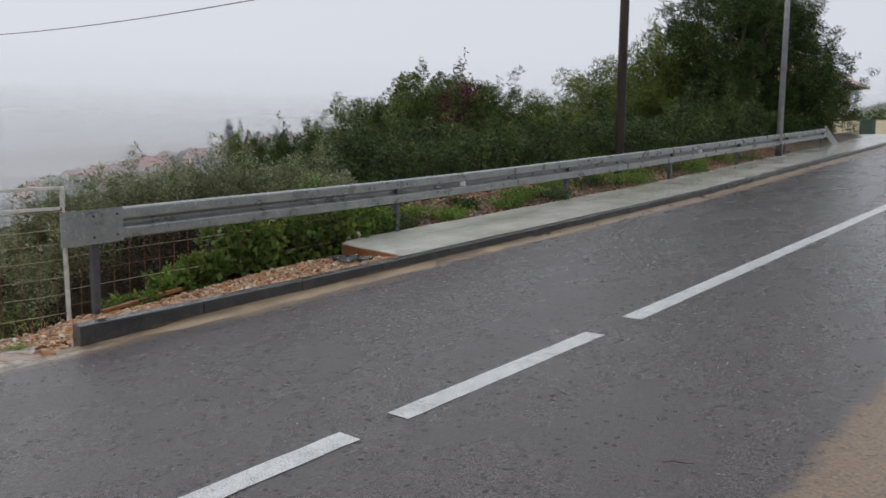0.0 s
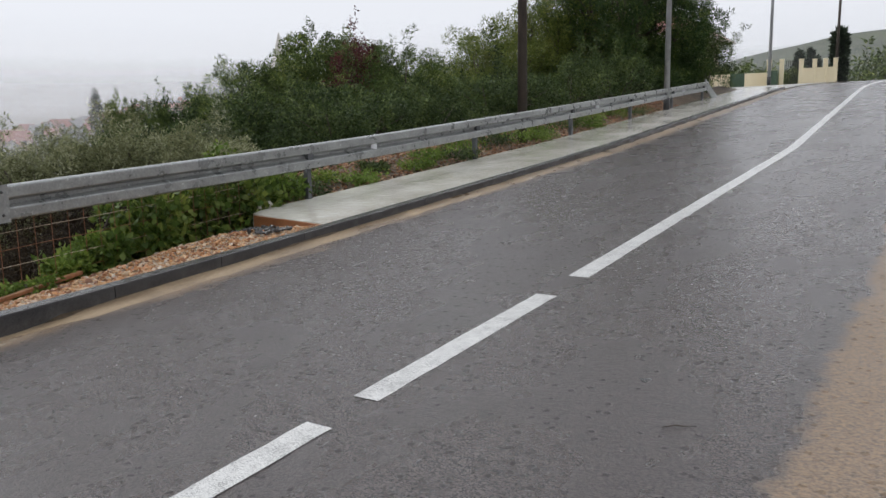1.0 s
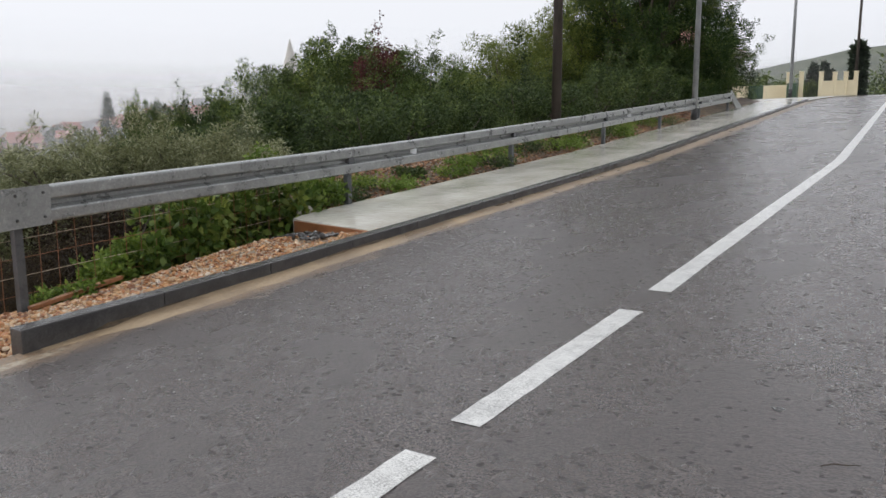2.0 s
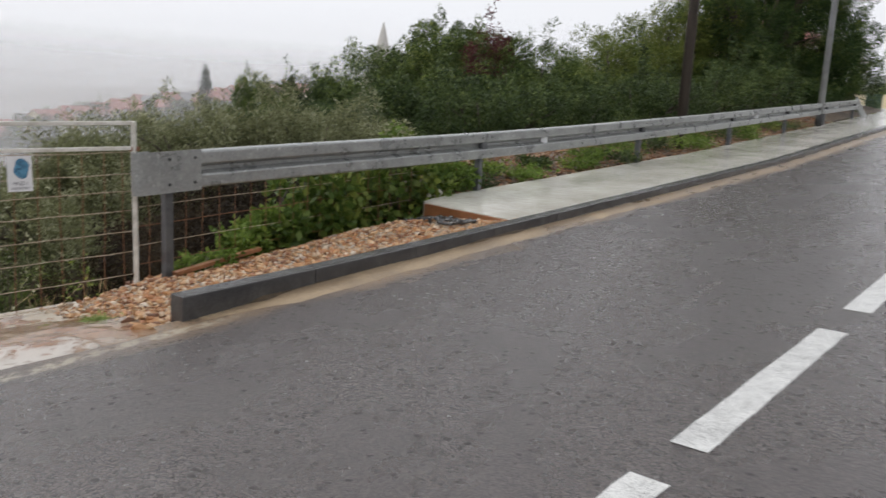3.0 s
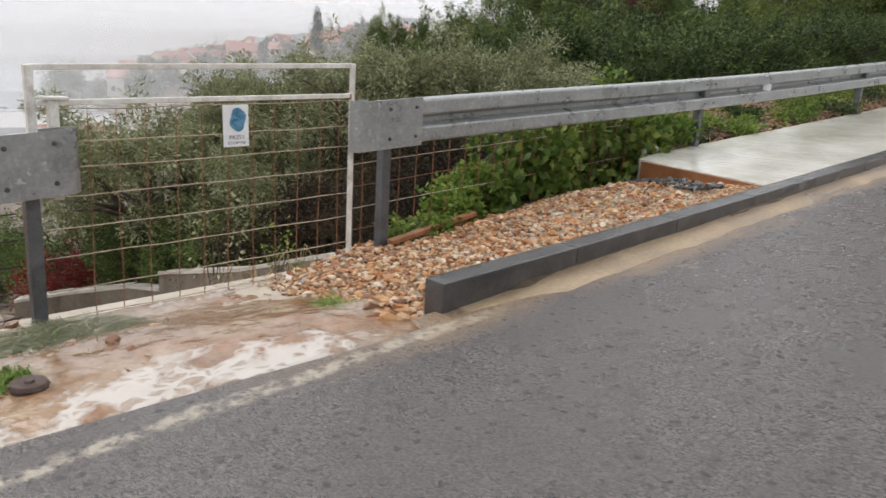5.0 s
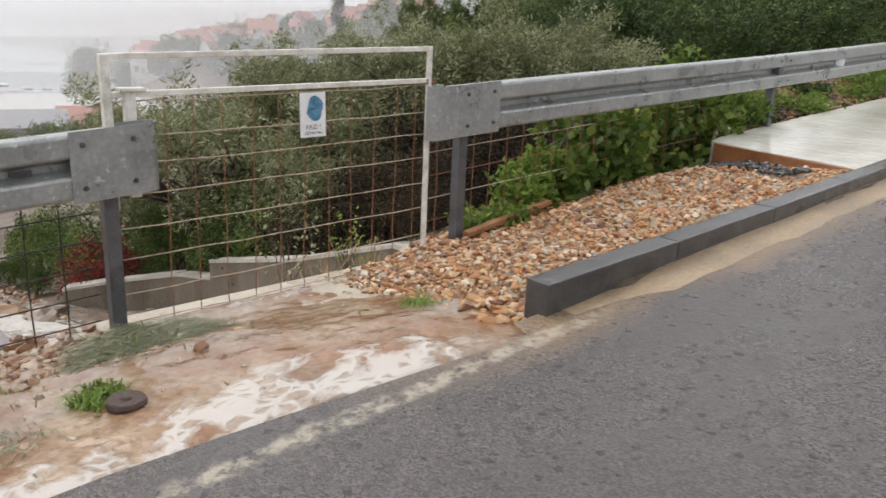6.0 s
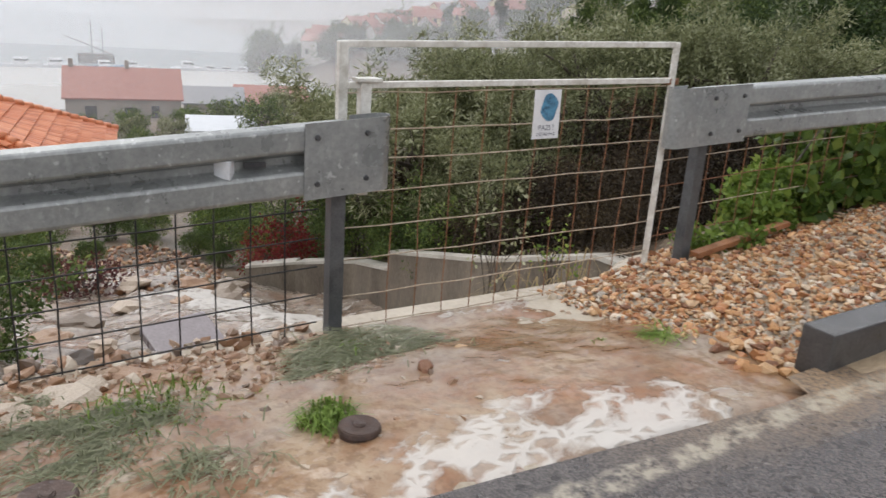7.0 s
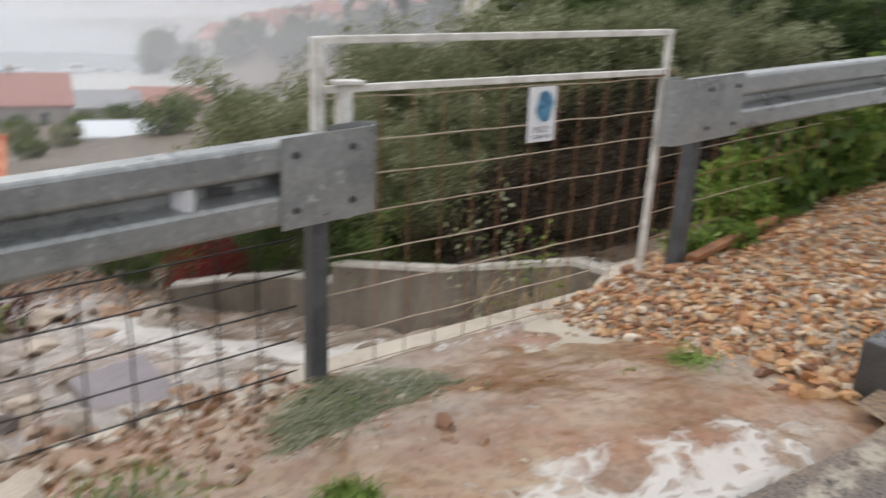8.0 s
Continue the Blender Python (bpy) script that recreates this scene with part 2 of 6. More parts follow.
BLACK_WIRE = worn("black coated wire", (0.008, 0.008, 0.008), (0.025, 0.022, 0.020), 20, 90, (0.55, 0.75), 0.001)
KERB = worn("wet kerb concrete", (0.034, 0.033, 0.033), (0.085, 0.082, 0.080), 5, 90, (0.10, 0.26), 0.0012)


def slab_material():
    """Smooth concrete under a skin of rain water: a mirror where it stands, ruffled by drops elsewhere."""
    n = Nodes("rain-covered concrete")
    p = n.coords()
    patch, grain = n.noise(p, 1.3, 5, 0.6, 0.4), n.noise(p, 24, 4, 0.6)
    col = n.mix(n.step(n.math("ADD", n.math("MULTIPLY", patch, 0.7), n.math("MULTIPLY", grain, 0.3)), 0.36, 0.62), (0.50, 0.475, 0.41), (0.70, 0.675, 0.61))
    pool = n.step(n.noise(n.coords((1, 0.6, 1)), 1.1, 4, 0.55), 0.42, 0.58)
    ruffle = n.noise(n.coords((1.0, 1.4, 1)), 8, 4, 0.6)
    drops = n.noise(p, 55, 2, 0.5)
    h = n.math("ADD", n.math("MULTIPLY", ruffle, 0.8), n.math("MULTIPLY", drops, n.math("MULTIPLY", pool, 0.2)))
    rough = n.math("ADD", 0.04, n.math("MULTIPLY", pool, 0.10))
    return n.done(col, rough, n.bump(h, 0.014, 0.45), spec=0.85)


SLAB = slab_material()
WALL_CONCRETE = worn("stained retaining wall", (0.075, 0.060, 0.044), (0.25, 0.21, 0.16), 2.2, 40, (0.4, 0.7), 0.006, 0, True, (1.6, 1.6, 0.5))
COPING = worn("pale concrete coping", (0.34, 0.31, 0.26), (0.58, 0.55, 0.49), 5, 60, (0.3, 0.6), 0.004)
APRON = worn("mud-washed concrete", (0.30, 0.24, 0.17), (0.52, 0.46, 0.37), 2.4, 35, (0.18, 0.45), 0.006)
BOARD = worn("wet orange formwork board", (0.17, 0.065, 0.025), (0.36, 0.16, 0.07), 5, 60, (0.35, 0.6), 0.003, 0, True, (1, 4, 1))
TIMBER = worn("dark weathered timber", (0.022, 0.017, 0.013), (0.075, 0.058, 0.045), 4, 50, (0.5, 0.8), 0.004, 0, True, (3, 3, 0.4))
BARK = worn("bark", (0.035, 0.027, 0.02), (0.13, 0.10, 0.075), 9, 60, (0.6, 0.85), 0.01)
LAMP_GREY = worn("grey lamp post paint", (0.24, 0.25, 0.255), (0.40, 0.41, 0.415), 4, 60, (0.3, 0.5), 0.001, 0.3)
TAR = worn("black tarred foot", (0.012, 0.012, 0.012), (0.04, 0.04, 0.04), 9, 60, (0.35, 0.6), 0.002)
CREAM = worn("cream render", (0.66, 0.56, 0.36), (0.80, 0.71, 0.50), 0.8, 20, (0.5, 0.8), 0.004)
PALE_RENDER = worn("pale render", (0.50, 0.48, 0.44), (0.68, 0.65, 0.60), 0.5, 10, (0.6, 0.85), 0.004)
GREY_RENDER = worn("weathered grey-brown render", (0.24, 0.21, 0.18), (0.36, 0.32, 0.28), 0.6, 12, (0.6, 0.85), 0.004)
DARK_GLASS = worn("dark window", (0.03, 0.035, 0.04), (0.07, 0.075, 0.08), 2, 10, (0.08, 0.2), 0.001)
ORANGE_TILE = roof_material("orange clay tiles", (0.42, 0.12, 0.045), (0.58, 0.19, 0.08), (0.66, 0.28, 0.14))
RED_TILE = roof_material("faded red roof", (0.29, 0.115, 0.09), (0.38, 0.165, 0.13), (0.44, 0.22, 0.175))
GREY_ROOF = roof_material("grey sheet roof", (0.20, 0.20, 0.21), (0.28, 0.28, 0.29), (0.34, 0.34, 0.35))
WHITE_ROOF = roof_material("pale sheet roof", (0.55, 0.57, 0.60), (0.64, 0.66, 0.69), (0.72, 0.74, 0.77))
BOAT_WHITE = worn("white boat hull", (0.66, 0.67, 0.68), (0.82, 0.82, 0.82), 1, 10, (0.2, 0.4), 0.001)
BOAT_BLUE = worn("blue tarpaulin", (0.07, 0.16, 0.30), (0.14, 0.27, 0.44), 1, 10, (0.3, 0.5), 0.001)
GRAVEL = stone_material("wet limestone gravel", (0.02, (0.18, 0.075, 0.035)), (0.25, (0.44, 0.185, 0.07)), (0.5, (0.57, 0.31, 0.13)), (0.74, (0.62, 0.43, 0.25)), (0.92, (0.66, 0.57, 0.45)), (0.99, (0.36, 0.32, 0.27)))
LITTER = stone_material("wet red-brown rubble and litter", (0.05, (0.07, 0.035, 0.018)), (0.4, (0.20, 0.085, 0.035)), (0.75, (0.36, 0.17, 0.075)), (0.98, (0.50, 0.36, 0.22)))
ROCK = stone_material("wet ochre rock", (0.05, (0.13, 0.085, 0.055)), (0.3, (0.30, 0.16, 0.085)), (0.6, (0.38, 0.255, 0.165)), (0.9, (0.50, 0.42, 0.33)))
DARK_ROCK = stone_material("dark wet rock", (0.1, (0.07, 0.055, 0.045)), (0.5, (0.15, 0.115, 0.085)), (0.9, (0.26, 0.21, 0.16)))
IRON = worn("brown cast iron", (0.035, 0.022, 0.018), (0.11, 0.07, 0.055), 25, 120, (0.35, 0.6), 0.003, 0.3)
SLATE = worn("purple-grey slab", (0.15, 0.125, 0.135), (0.27, 0.235, 0.24), 4, 50, (0.25, 0.5), 0.004)
SIGN_WHITE = worn("white sign plate", (0.70, 0.71, 0.73), (0.82, 0.83, 0.84), 9, 60, (0.25, 0.4), 0.0004)
SIGN_BLUE = worn("blue print", (0.02, 0.07, 0.13), (0.13, 0.36, 0.55), 35, 120, (0.3, 0.4), 0.0002)
SIGN_INK = worn("dark print", (0.05, 0.06, 0.09), (0.12, 0.13, 0.16), 40, 100, (0.3, 0.5), 0.0002)
CABLE = worn("black cable", (0.02, 0.02, 0.02), (0.05, 0.05, 0.05), 9, 40, (0.4, 0.6), 0.001)
SEA = Nodes("grey sea")
SEA = SEA.done((0.15, 0.18, 0.19), 0.3, SEA.bump(SEA.noise(SEA.coords((1, 1, 1)), 0.5, 4), 0.25, 0.5))
QUAY = worn("quay concrete", (0.34, 0.33, 0.31), (0.48, 0.47, 0.44), 0.3, 5, (0.3, 0.6), 0.004)
FLOOD = water_material("muddy flood water", (0.22, 0.108, 0.052), (0.38, 0.275, 0.18), 0.86)
TORRENT = water_material("foaming brown torrent", (0.17, 0.12, 0.085), (0.36, 0.29, 0.23), 0.67)

OLIVE = leafy("olive leaves", (0.024, 0.030, 0.012), (0.225, 0.24, 0.115), (0.60, 0.60, 0.42))
SILVER = leafy("pale silvery leaves", (0.05, 0.062, 0.03), (0.17, 0.19, 0.10), (0.66, 0.66, 0.54))
TAMARISK = leafy("dark feathery sprays", (0.009, 0.019, 0.006), (0.052, 0.098, 0.026), (0.24, 0.28, 0.06), 0.45, 0.2)
YELLOWING = leafy("yellow-green feathery sprays", (0.05, 0.075, 0.015), (0.15, 0.19, 0.04), (0.34, 0.36, 0.08), 0.45, 0.28)
# brown taken near black: the shade of the hollow is in this leaf colour
SHADED_BRAMBLE = leafy("brown bramble with shade in its colour", (0.009, 0.007, 0.005), (0.032, 0.022, 0.012), (0.12, 0.085, 0.04), 0.6, 0.1)
DARK_LEAF = leafy("dark evergreen leaves", (0.009, 0.018, 0.006), (0.058, 0.092, 0.027), (0.23, 0.28, 0.085), 0.45, 0.18)
FEATHER = leafy("feathery green sprays", (0.013, 0.025, 0.007), (0.092, 0.138, 0.034), (0.34, 0.39, 0.095), 0.45, 0.22)
BRIGHT = leafy("fresh green leaves", (0.030, 0.062, 0.010), (0.14, 0.215, 0.036), (0.40, 0.46, 0.105))
IVY = leafy("glossy ivy leaves", (0.018, 0.036, 0.008), (0.09, 0.15, 0.030), (0.38, 0.42, 0.10), 0.28)
RED_LEAF = leafy("reddish brown leaves", (0.045, 0.018, 0.018), (0.11, 0.038, 0.036), (0.19, 0.075, 0.06))
SCARLET = leafy("wet crimson leaves", (0.09, 0.012, 0.012), (0.22, 0.035, 0.03), (0.34, 0.08, 0.06))
GRASS = leafy("bent grass", (0.07, 0.12, 0.02), (0.18, 0.27, 0.05), (0.36, 0.42, 0.14))
DULL_GRASS = leafy("silted grey grass", (0.13, 0.145, 0.075), (0.26, 0.27, 0.165), (0.44, 0.43, 0.32))
WOODED = worn("wooded hillside", (0.025, 0.035, 0.02), (0.10, 0.115, 0.065), 0.06, 0.5, (0.7, 0.9), 0.05)
BIN_GREEN = worn("dull green paint", (0.03, 0.065, 0.035), (0.055, 0.10, 0.055), 4, 40, (0.4, 0.6), 0.002)
STRAW = leafy("dry straw", (0.20, 0.14, 0.06), (0.36, 0.27, 0.13), (0.52, 0.42, 0.25))
CYPRESS = leafy("cypress foliage", (0.02, 0.032, 0.02), (0.04, 0.06, 0.035), (0.065, 0.09, 0.05))


# ---- building helpers ----
def thing(name, label, category, group="", kind="", at=(0, 0, 0)):
    ob = new(name)
    ob.empty_display_size = 0.1
    ob.location = at
    return tagged(ob, label, category, group, kind)


def mesh_object(name, verts, faces, material, parent=None, label="", smooth=False):
    me = bpy.data.meshes.new(name)
    me.from_pydata([tuple(v) for v in verts], [], faces)
    me.validate()
    if smooth:
        me.polygons.foreach_set("use_smooth", [True] * len(me.polygons))
    me.materials.append(material)
    ob = new(name, me)
    if parent:
        ob.parent = parent
        ob.matrix_parent_inverse = Matrix.Translation(parent.location).inverted() if parent.type == "EMPTY" else Matrix()
    if label:
        ob["label"] = label
    return ob


def part(name, bm, material, parent=None, label="", smooth=False):
    """Links a bmesh as one mesh object under a thing or under a part."""
    me = bpy.data.meshes.new(name)
    bmesh.ops.recalc_face_normals(bm, faces=bm.faces)
    bm.to_mesh(me)
    bm.free()
    if smooth:
        me.polygons.foreach_set("use_smooth", [True] * len(me.polygons))
    me.materials.append(material)
    ob = new(name, me)
    if parent:
        ob.parent = parent
        ob.matrix_parent_inverse = Matrix.Translation(parent.location).inverted() if parent.type == "EMPTY" else Matrix()
    if label:
        ob["label"] = label
    return ob


def box_bm(x0, x1, y0, y1, z0, z1, bevel=0.0, m=None):
    bm = bmesh.new()
    bmesh.ops.create_cube(bm, size=1, matrix=Matrix.Translation(((x0 + x1) / 2, (y0 + y1) / 2, (z0 + z1) / 2)) @ Matrix.Diagonal((x1 - x0, y1 - y0, z1 - z0, 1)))
    if bevel:
        bmesh.ops.bevel(bm, geom=bm.edges[:], offset=bevel, segments=2, affect="EDGES", profile=0.6)
    if m:
        bmesh.ops.transform(bm, matrix=m, verts=bm.verts)
    return bm


def tube(path, radius, sides=6, closed=True):
    """Vertices and faces of a tube along a path; radius is one number or one per point."""
    path = [Vector(p) for p in path]
    rs = [radius] * len(path) if isinstance(radius, (int, float)) else radius
    vs, fs = [], []
    for i, p in enumerate(path):
        d = (path[min(i + 1, len(path) - 1)] - path[max(i - 1, 0)]).normalized()
        u = d.cross(Vector((0, 0, 1))) if abs(d.z) < 0.9 else d.cross(Vector((1, 0, 0)))
        u.normalize()
        w = d.cross(u)
        for k in range(sides):
            a = 2 * math.pi * k / sides
            vs.append(p + rs[i] * (math.cos(a) * u + math.sin(a) * w))
    for i in range(len(path) - 1):
        for k in range(sides):
            a, b = i * sides + k, i * sides + (k + 1) % sides
            fs.append((a, b, b + sides, a + sides))
    if closed:
        fs.append(tuple(range(sides - 1, -1, -1)))
        n = (len(path) - 1) * sides
        fs.append(tuple(range(n, n + sides)))
    return vs, fs


def merge(*chunks):
    vs, fs = [], []
    for v, f in chunks:
        o = len(vs)
        vs += list(v)
        fs += [tuple(i + o for i in face) for face in f]
    return vs, fs


def rand(a, b):
    return random.uniform(a, b)


# ---- the lie of the land ----
def smooth01(t):
    t = min(1.0, max(0.0, t))
    return t * t * (3 - 2 * t)


def bend(y):
    """How far the road has swung towards the sea at y."""
    if y < 30:
        return 0.055 * max(0.0, y - 12.0)
    u = min(y, 46.0) - 30
    return 0.99 + 0.055 * u * (1 - u / 8) - 0.165 * max(0.0, min(y, 90.0) - 46)


def road_z(x, y):
    q = min(max(0.0, y - 32), 26.8)
    fall = 0.017 * (x + 5.8) - 0.03 + 0.03 * max(0.0, x + bend(y) + 2.7)
    return fall + 0.075 * (y - 1.35) - 0.0014 * q * q - 0.075 * (max(0.0, y - 32) - q)


def kerb_top(y):
    """The kerb shows most at its end, where the road is washed out."""
    return 0.108 + 0.042 * math.exp(-max(0.0, y - 1.4) / 1.6)


def rail_x(y):
    return -7.13 - bend(y)


def rail_top(y):
    return 0.703 + 0.0695 * (y - 0.2) + 0.032 * math.exp(-(((y - 2.0) / 2.4) ** 2)) - 0.015 * math.exp(-(((y - 7.5) / 3.0) ** 2))


def bank_z(x, y):
    """The seaward slope, beside and below the gate."""
    d = max(0.0, -7.36 - x)
    deep = smooth01((y - 0.1) / 1.3)
    ramp = -0.62 - 0.10 * deep - (0.29 + 0.06 * deep) * min(d, 3.8) - 0.17 * min(max(0.0, d - 3.8), 36) - 0.12 * max(0.0, d - 39.8)
    upper = road_z(-7.3, max(-3.0, min(y, 60.0))) - 0.10 - (0.24 + 0.16 * smooth01((5.0 - y) / 1.5)) * min(d, 3.4) - 0.24 * min(max(0.0, d - 3.4), 3.1) - 0.17 * min(max(0.0, d - 6.5), 36) - 0.12 * max(0.0, d - 42.5)
    south = -0.30 - 0.05 * (0 - y) - 0.33 * min(d, 4.0) - 0.17 * min(max(0.0, d - 4.0), 36) - 0.12 * max(0.0, d - 40)
    k = smooth01((y - 2.15) / 0.35)
    s = smooth01((-0.9 - y) / 1.2)
    z = ramp * (1 - k) + upper * k
    z = z * (1 - s) + south * s
    return max(z, -24.0)


def gravel_z(x, y):
    """The heap of gravel between the kerb, the slab and the rail."""
    u = (-5.89 - x) / 1.33
    side = road_z(-5.9, y) + 0.105
    low = -0.13 + 0.085 * (y - 2.0)
    heap = 0.10 * math.exp(-((x + 6.75) / 0.45) ** 2) * smooth01((y - 2.4) / 1.5) * smooth01((5.0 - y) / 0.8)
    z = side * (1 - u) + low * u + heap + 0.025 * noise.noise((x * 3, y * 3, 1))
    k = smooth01((y - 1.22) / 0.75)
    return (land_z(x, min(y, 1.3)) + 0.015) * (1 - k) + z * k


def land_z(x, y):
    r = road_z(x, y)
    edge = -5.75 - bend(y)
    if x > edge:
        return r - 0.06 + (0.0 if x < -0.8 else 0.10 * smooth01((x + 0.8) / 4) + 0.08 * max(0, x - 2))
    if x > -7.34 - bend(y):
        u = (edge - x) / 1.55
        if y > 1.35:
            if y < 4.9:
                return gravel_z(x, y) - 0.09
            low = -0.17 + 0.075 * max(0, y - 2.1)
            side = r - 0.02
            v = u * smooth01((5.4 - y) / 3.5)
            return side * (1 - v) + min(low, side) * v - (0.06 if y > 4.72 else 0.0)
        gate = -0.30 + 0.02 * y
        k = smooth01(u) ** 1.3
        return (r - 0.03) * (1 - k) + gate * k + 0.02 * smooth01(u / 0.3) * smooth01((1 - u) / 0.4) * smooth01((0.8 - y) / 0.6) - 0.05 * math.exp(-(((x + 5.95) / 0.3) ** 2 + ((y - 1.25) / 0.3) ** 2))
    return bank_z(x + bend(y), y)


# ---- ground, road, sea ----
def graded(a, b, fine, far):
    """Steps that are fine between a and b and grow outwards to far."""
    xs = list(np.arange(a, b + fine / 2, fine))
    step, x = fine, b
    while x < far:
        step *= 1.25
        x += step
        xs.append(x)
    step, x = fine, a
    while x > -far:
        step *= 1.25
        x -= step
        xs.insert(0, x)
    return xs


def height_sheet(xs, ys, height):
    vs = [(x, y, height(x, y)) for y in ys for x in xs]
    w = len(xs)
    fs = [(j * w + i, j * w + i + 1, (j + 1) * w + i + 1, (j + 1) * w + i) for j in range(len(ys) - 1) for i in range(w - 1)]
    return vs, fs


def rough_land(x, y):
    near = -16 < x < -7.4
    lump = 0.10 if near else 0.015 if x < 0 else 0.04
    z = land_z(x, y)
    if x < -30 and y > 60:
        z += 0.05 * (y - 60) * smooth01((-30 - x) / 60)
    far_hill = 0.03 * max(0.0, min(abs(y), 700) - 120)
    if y > 0 and x > -160:
        z += far_hill
    return z + lump * noise.noise((x * 1.3, y * 1.3, 0.0)) + (0.05 * noise.noise((x * 4, y * 4, 3.0)) if near else 0)


vs, fs = height_sheet(graded(-16, 0, 0.16, 2600), graded(-4, 9, 0.16, 2600), rough_land)
tagged(mesh_object("ground", vs, fs, GROUND, None, "", True), "wet brown earth and litter falling away to the sea", "ground", "", "structure")

road_ys = sorted(list(np.arange(-30, 70, 0.5)) + [1.16, 1.20])
vs, fs = [], []
for y in road_ys:
    for k in range(13):
        edge = -5.80 if y > 1.18 else -5.68 - 0.11 * min(1.4, max(0.0, 1.0 - y))
        x = edge - bend(y) + (0.16 - edge + bend(y)) * k / 12
        vs.append((x, y, road_z(x, y)))
for j in range(len(road_ys) - 1):
    for k in range(12):
        a = j * 13 + k
        fs.append((a, a + 1, a + 14, a + 13))
tagged(mesh_object("road", vs, fs, ASPHALT, None, "", True), "wet grey asphalt road beaten by rain, sand along its edges", "road", "", "structure")


def ribbon(x0, y0, y1, width, lift, ragged=0.0, steps=0.25):
    """A strip of paint lying on the road."""
    vs, fs = [], []
    n = max(2, int((y1 - y0) / steps))
    for j in range(n + 1):
        y = y0 + (y1 - y0) * j / n
        c = x0 - bend(y) * (1 if y > 12 else 0) - 0.02 * max(0.0, 4.0 - y)
        for s in (-1, 1):
            x = c + s * (width / 2 + rand(-ragged, ragged))
            vs.append((x, y, road_z(x, y) + lift))
    for j in range(n):
        fs.append((2 * j, 2 * j + 1, 2 * j + 3, 2 * j + 2))
    return vs, fs


for y0, y1 in ((-1.45, -0.35), (-0.02, 1.43), (1.74, 3.57), (4.05, 46.0)):
    vs, fs = ribbon(-2.80, y0, y1, 0.15, 0.004, 0.004, 0.12 if y1 < 5 else 0.4)
    lab = "worn white dash painted along the middle of the road" if y1 < 5 else "long white centre line running uphill to the bend"
    tagged(mesh_object("road_marking", vs, fs, PAINT), lab, "road marking", "centre line", "structure")

sea_vs = [(-4000, -4000, -21.2), (-150, -4000, -21.2), (-150, 4000, -21.2), (-4000, 4000, -21.2)]
tagged(mesh_object("water", sea_vs, [(0, 1, 2, 3)], SEA), "flat grey sea under rain mist", "sea", "", "structure")

# ---- kerb, pavement, gravel bed ----
SILT = worn("washed yellow silt", (0.15, 0.105, 0.065), (0.40, 0.30, 0.19), 4, 70, (0.25, 0.5), 0.004, 0, True, (1, 0.4, 1))
vs, fs = [], []
silt_ys = list(np.arange(1.46, 33, 0.15))
for y in silt_ys:
    wide = 0.19 + 0.07 * noise.noise((y * 0.9, 2.0, 0)) + 0.05 * noise.noise((y * 4.1, 7.0, 0))
    wide += 0.03 * math.exp(-((y - 2.6) / 0.9) ** 2)
    wide = max(0.06, wide) * (0.4 + 0.6 * smooth01((y - 1.5) / 0.8))
    h = 0.034 * smooth01((y - 1.5) / 0.9) * (0.8 + 0.3 * noise.noise((y * 1.3, 4, 0)))
    for t, k in ((0.0, 1.0), (0.35, 0.62), (0.7, 0.25), (1.0, 0.0)):
        x = -5.755 - bend(y) + wide * t
        vs.append((x, y, road_z(x, y) + h * k + (0.003 if t < 1 else -0.002)))
for j in range(len(silt_ys) - 1):
    for k in range(3):
        a = j * 4 + k
        fs.append((a, a + 1, a + 5, a + 4))
tagged(mesh_object("silt_strip", vs, fs, SILT, None, "", True), "yellow silt washed up along the foot of the kerb", "silt", "", "structure")
pavement = thing("pavement", "wet smooth concrete footpath behind a dark kerb", "pavement", "", "structure")
ys = list(np.arange(4.78, 34, 0.4))
vs, fs = [], []
for i, y in enumerate(ys):
    b = bend(y)
    skew = 0.27 if i == 0 else 0.0
    for x, dy, dz in ((-5.887, 0, -0.25), (-5.887, 0, 0.109), (-6.4, skew * 0.33, 0.112), (-6.8, skew * 0.66, 0.110), (-7.22, skew, 0.116), (-7.22, skew, -0.25)):
        z = road_z(-5.9, y) + dz + 0.006 * noise.noise((x * 2, y * 1.1, 5))
        vs.append((x - b, y + dy, z))
for i in range(len(ys) - 1):
    for k in range(5):
        a = i * 6 + k
        fs.append((a, a + 1, a + 7, a + 6))
fs += [(5, 4, 3, 2, 1, 0), tuple(range(len(vs) - 6, len(vs)))]
mesh_object("slab", vs, fs, SLAB, pavement, "wet pale concrete slab with a shining surface")
form = box_bm(-7.20, -5.90, -0.016, 0.016, -0.15, 0.098, 0.003, Matrix.Translation((0, 4.76, road_z(-5.9, 4.85))))
bmesh.ops.rotate(form, cent=(-5.90, 4.76, 0), matrix=Matrix.Rotation(-0.21, 3, "Z"), verts=form.verts)
part("formwork_board", form, BOARD, pavement, "wet orange-brown formwork board at the slab's raw end")

kerb = thing("kerb", "dark wet concrete kerb with open joints", "kerb", "", "structure")
kerb_mesh = None
y = 1.355
while y < 33:
    step = 0.995
    top = kerb_top(y)
    bm = box_bm(-5.885, -5.75, 0.0, step - 0.001, -0.30, top, 0.007)
    bmesh.ops.transform(bm, matrix=Matrix(((1, 0, 0, -bend(y + 0.5)), (0, 1, 0, y), (0, 0.075 + kerb_top(y + 1) - kerb_top(y), 1, road_z(-5.85, y)), (0, 0, 0, 1))), verts=bm.verts)
    part("kerb_stone", bm, KERB, kerb)
    y += step + 0.005


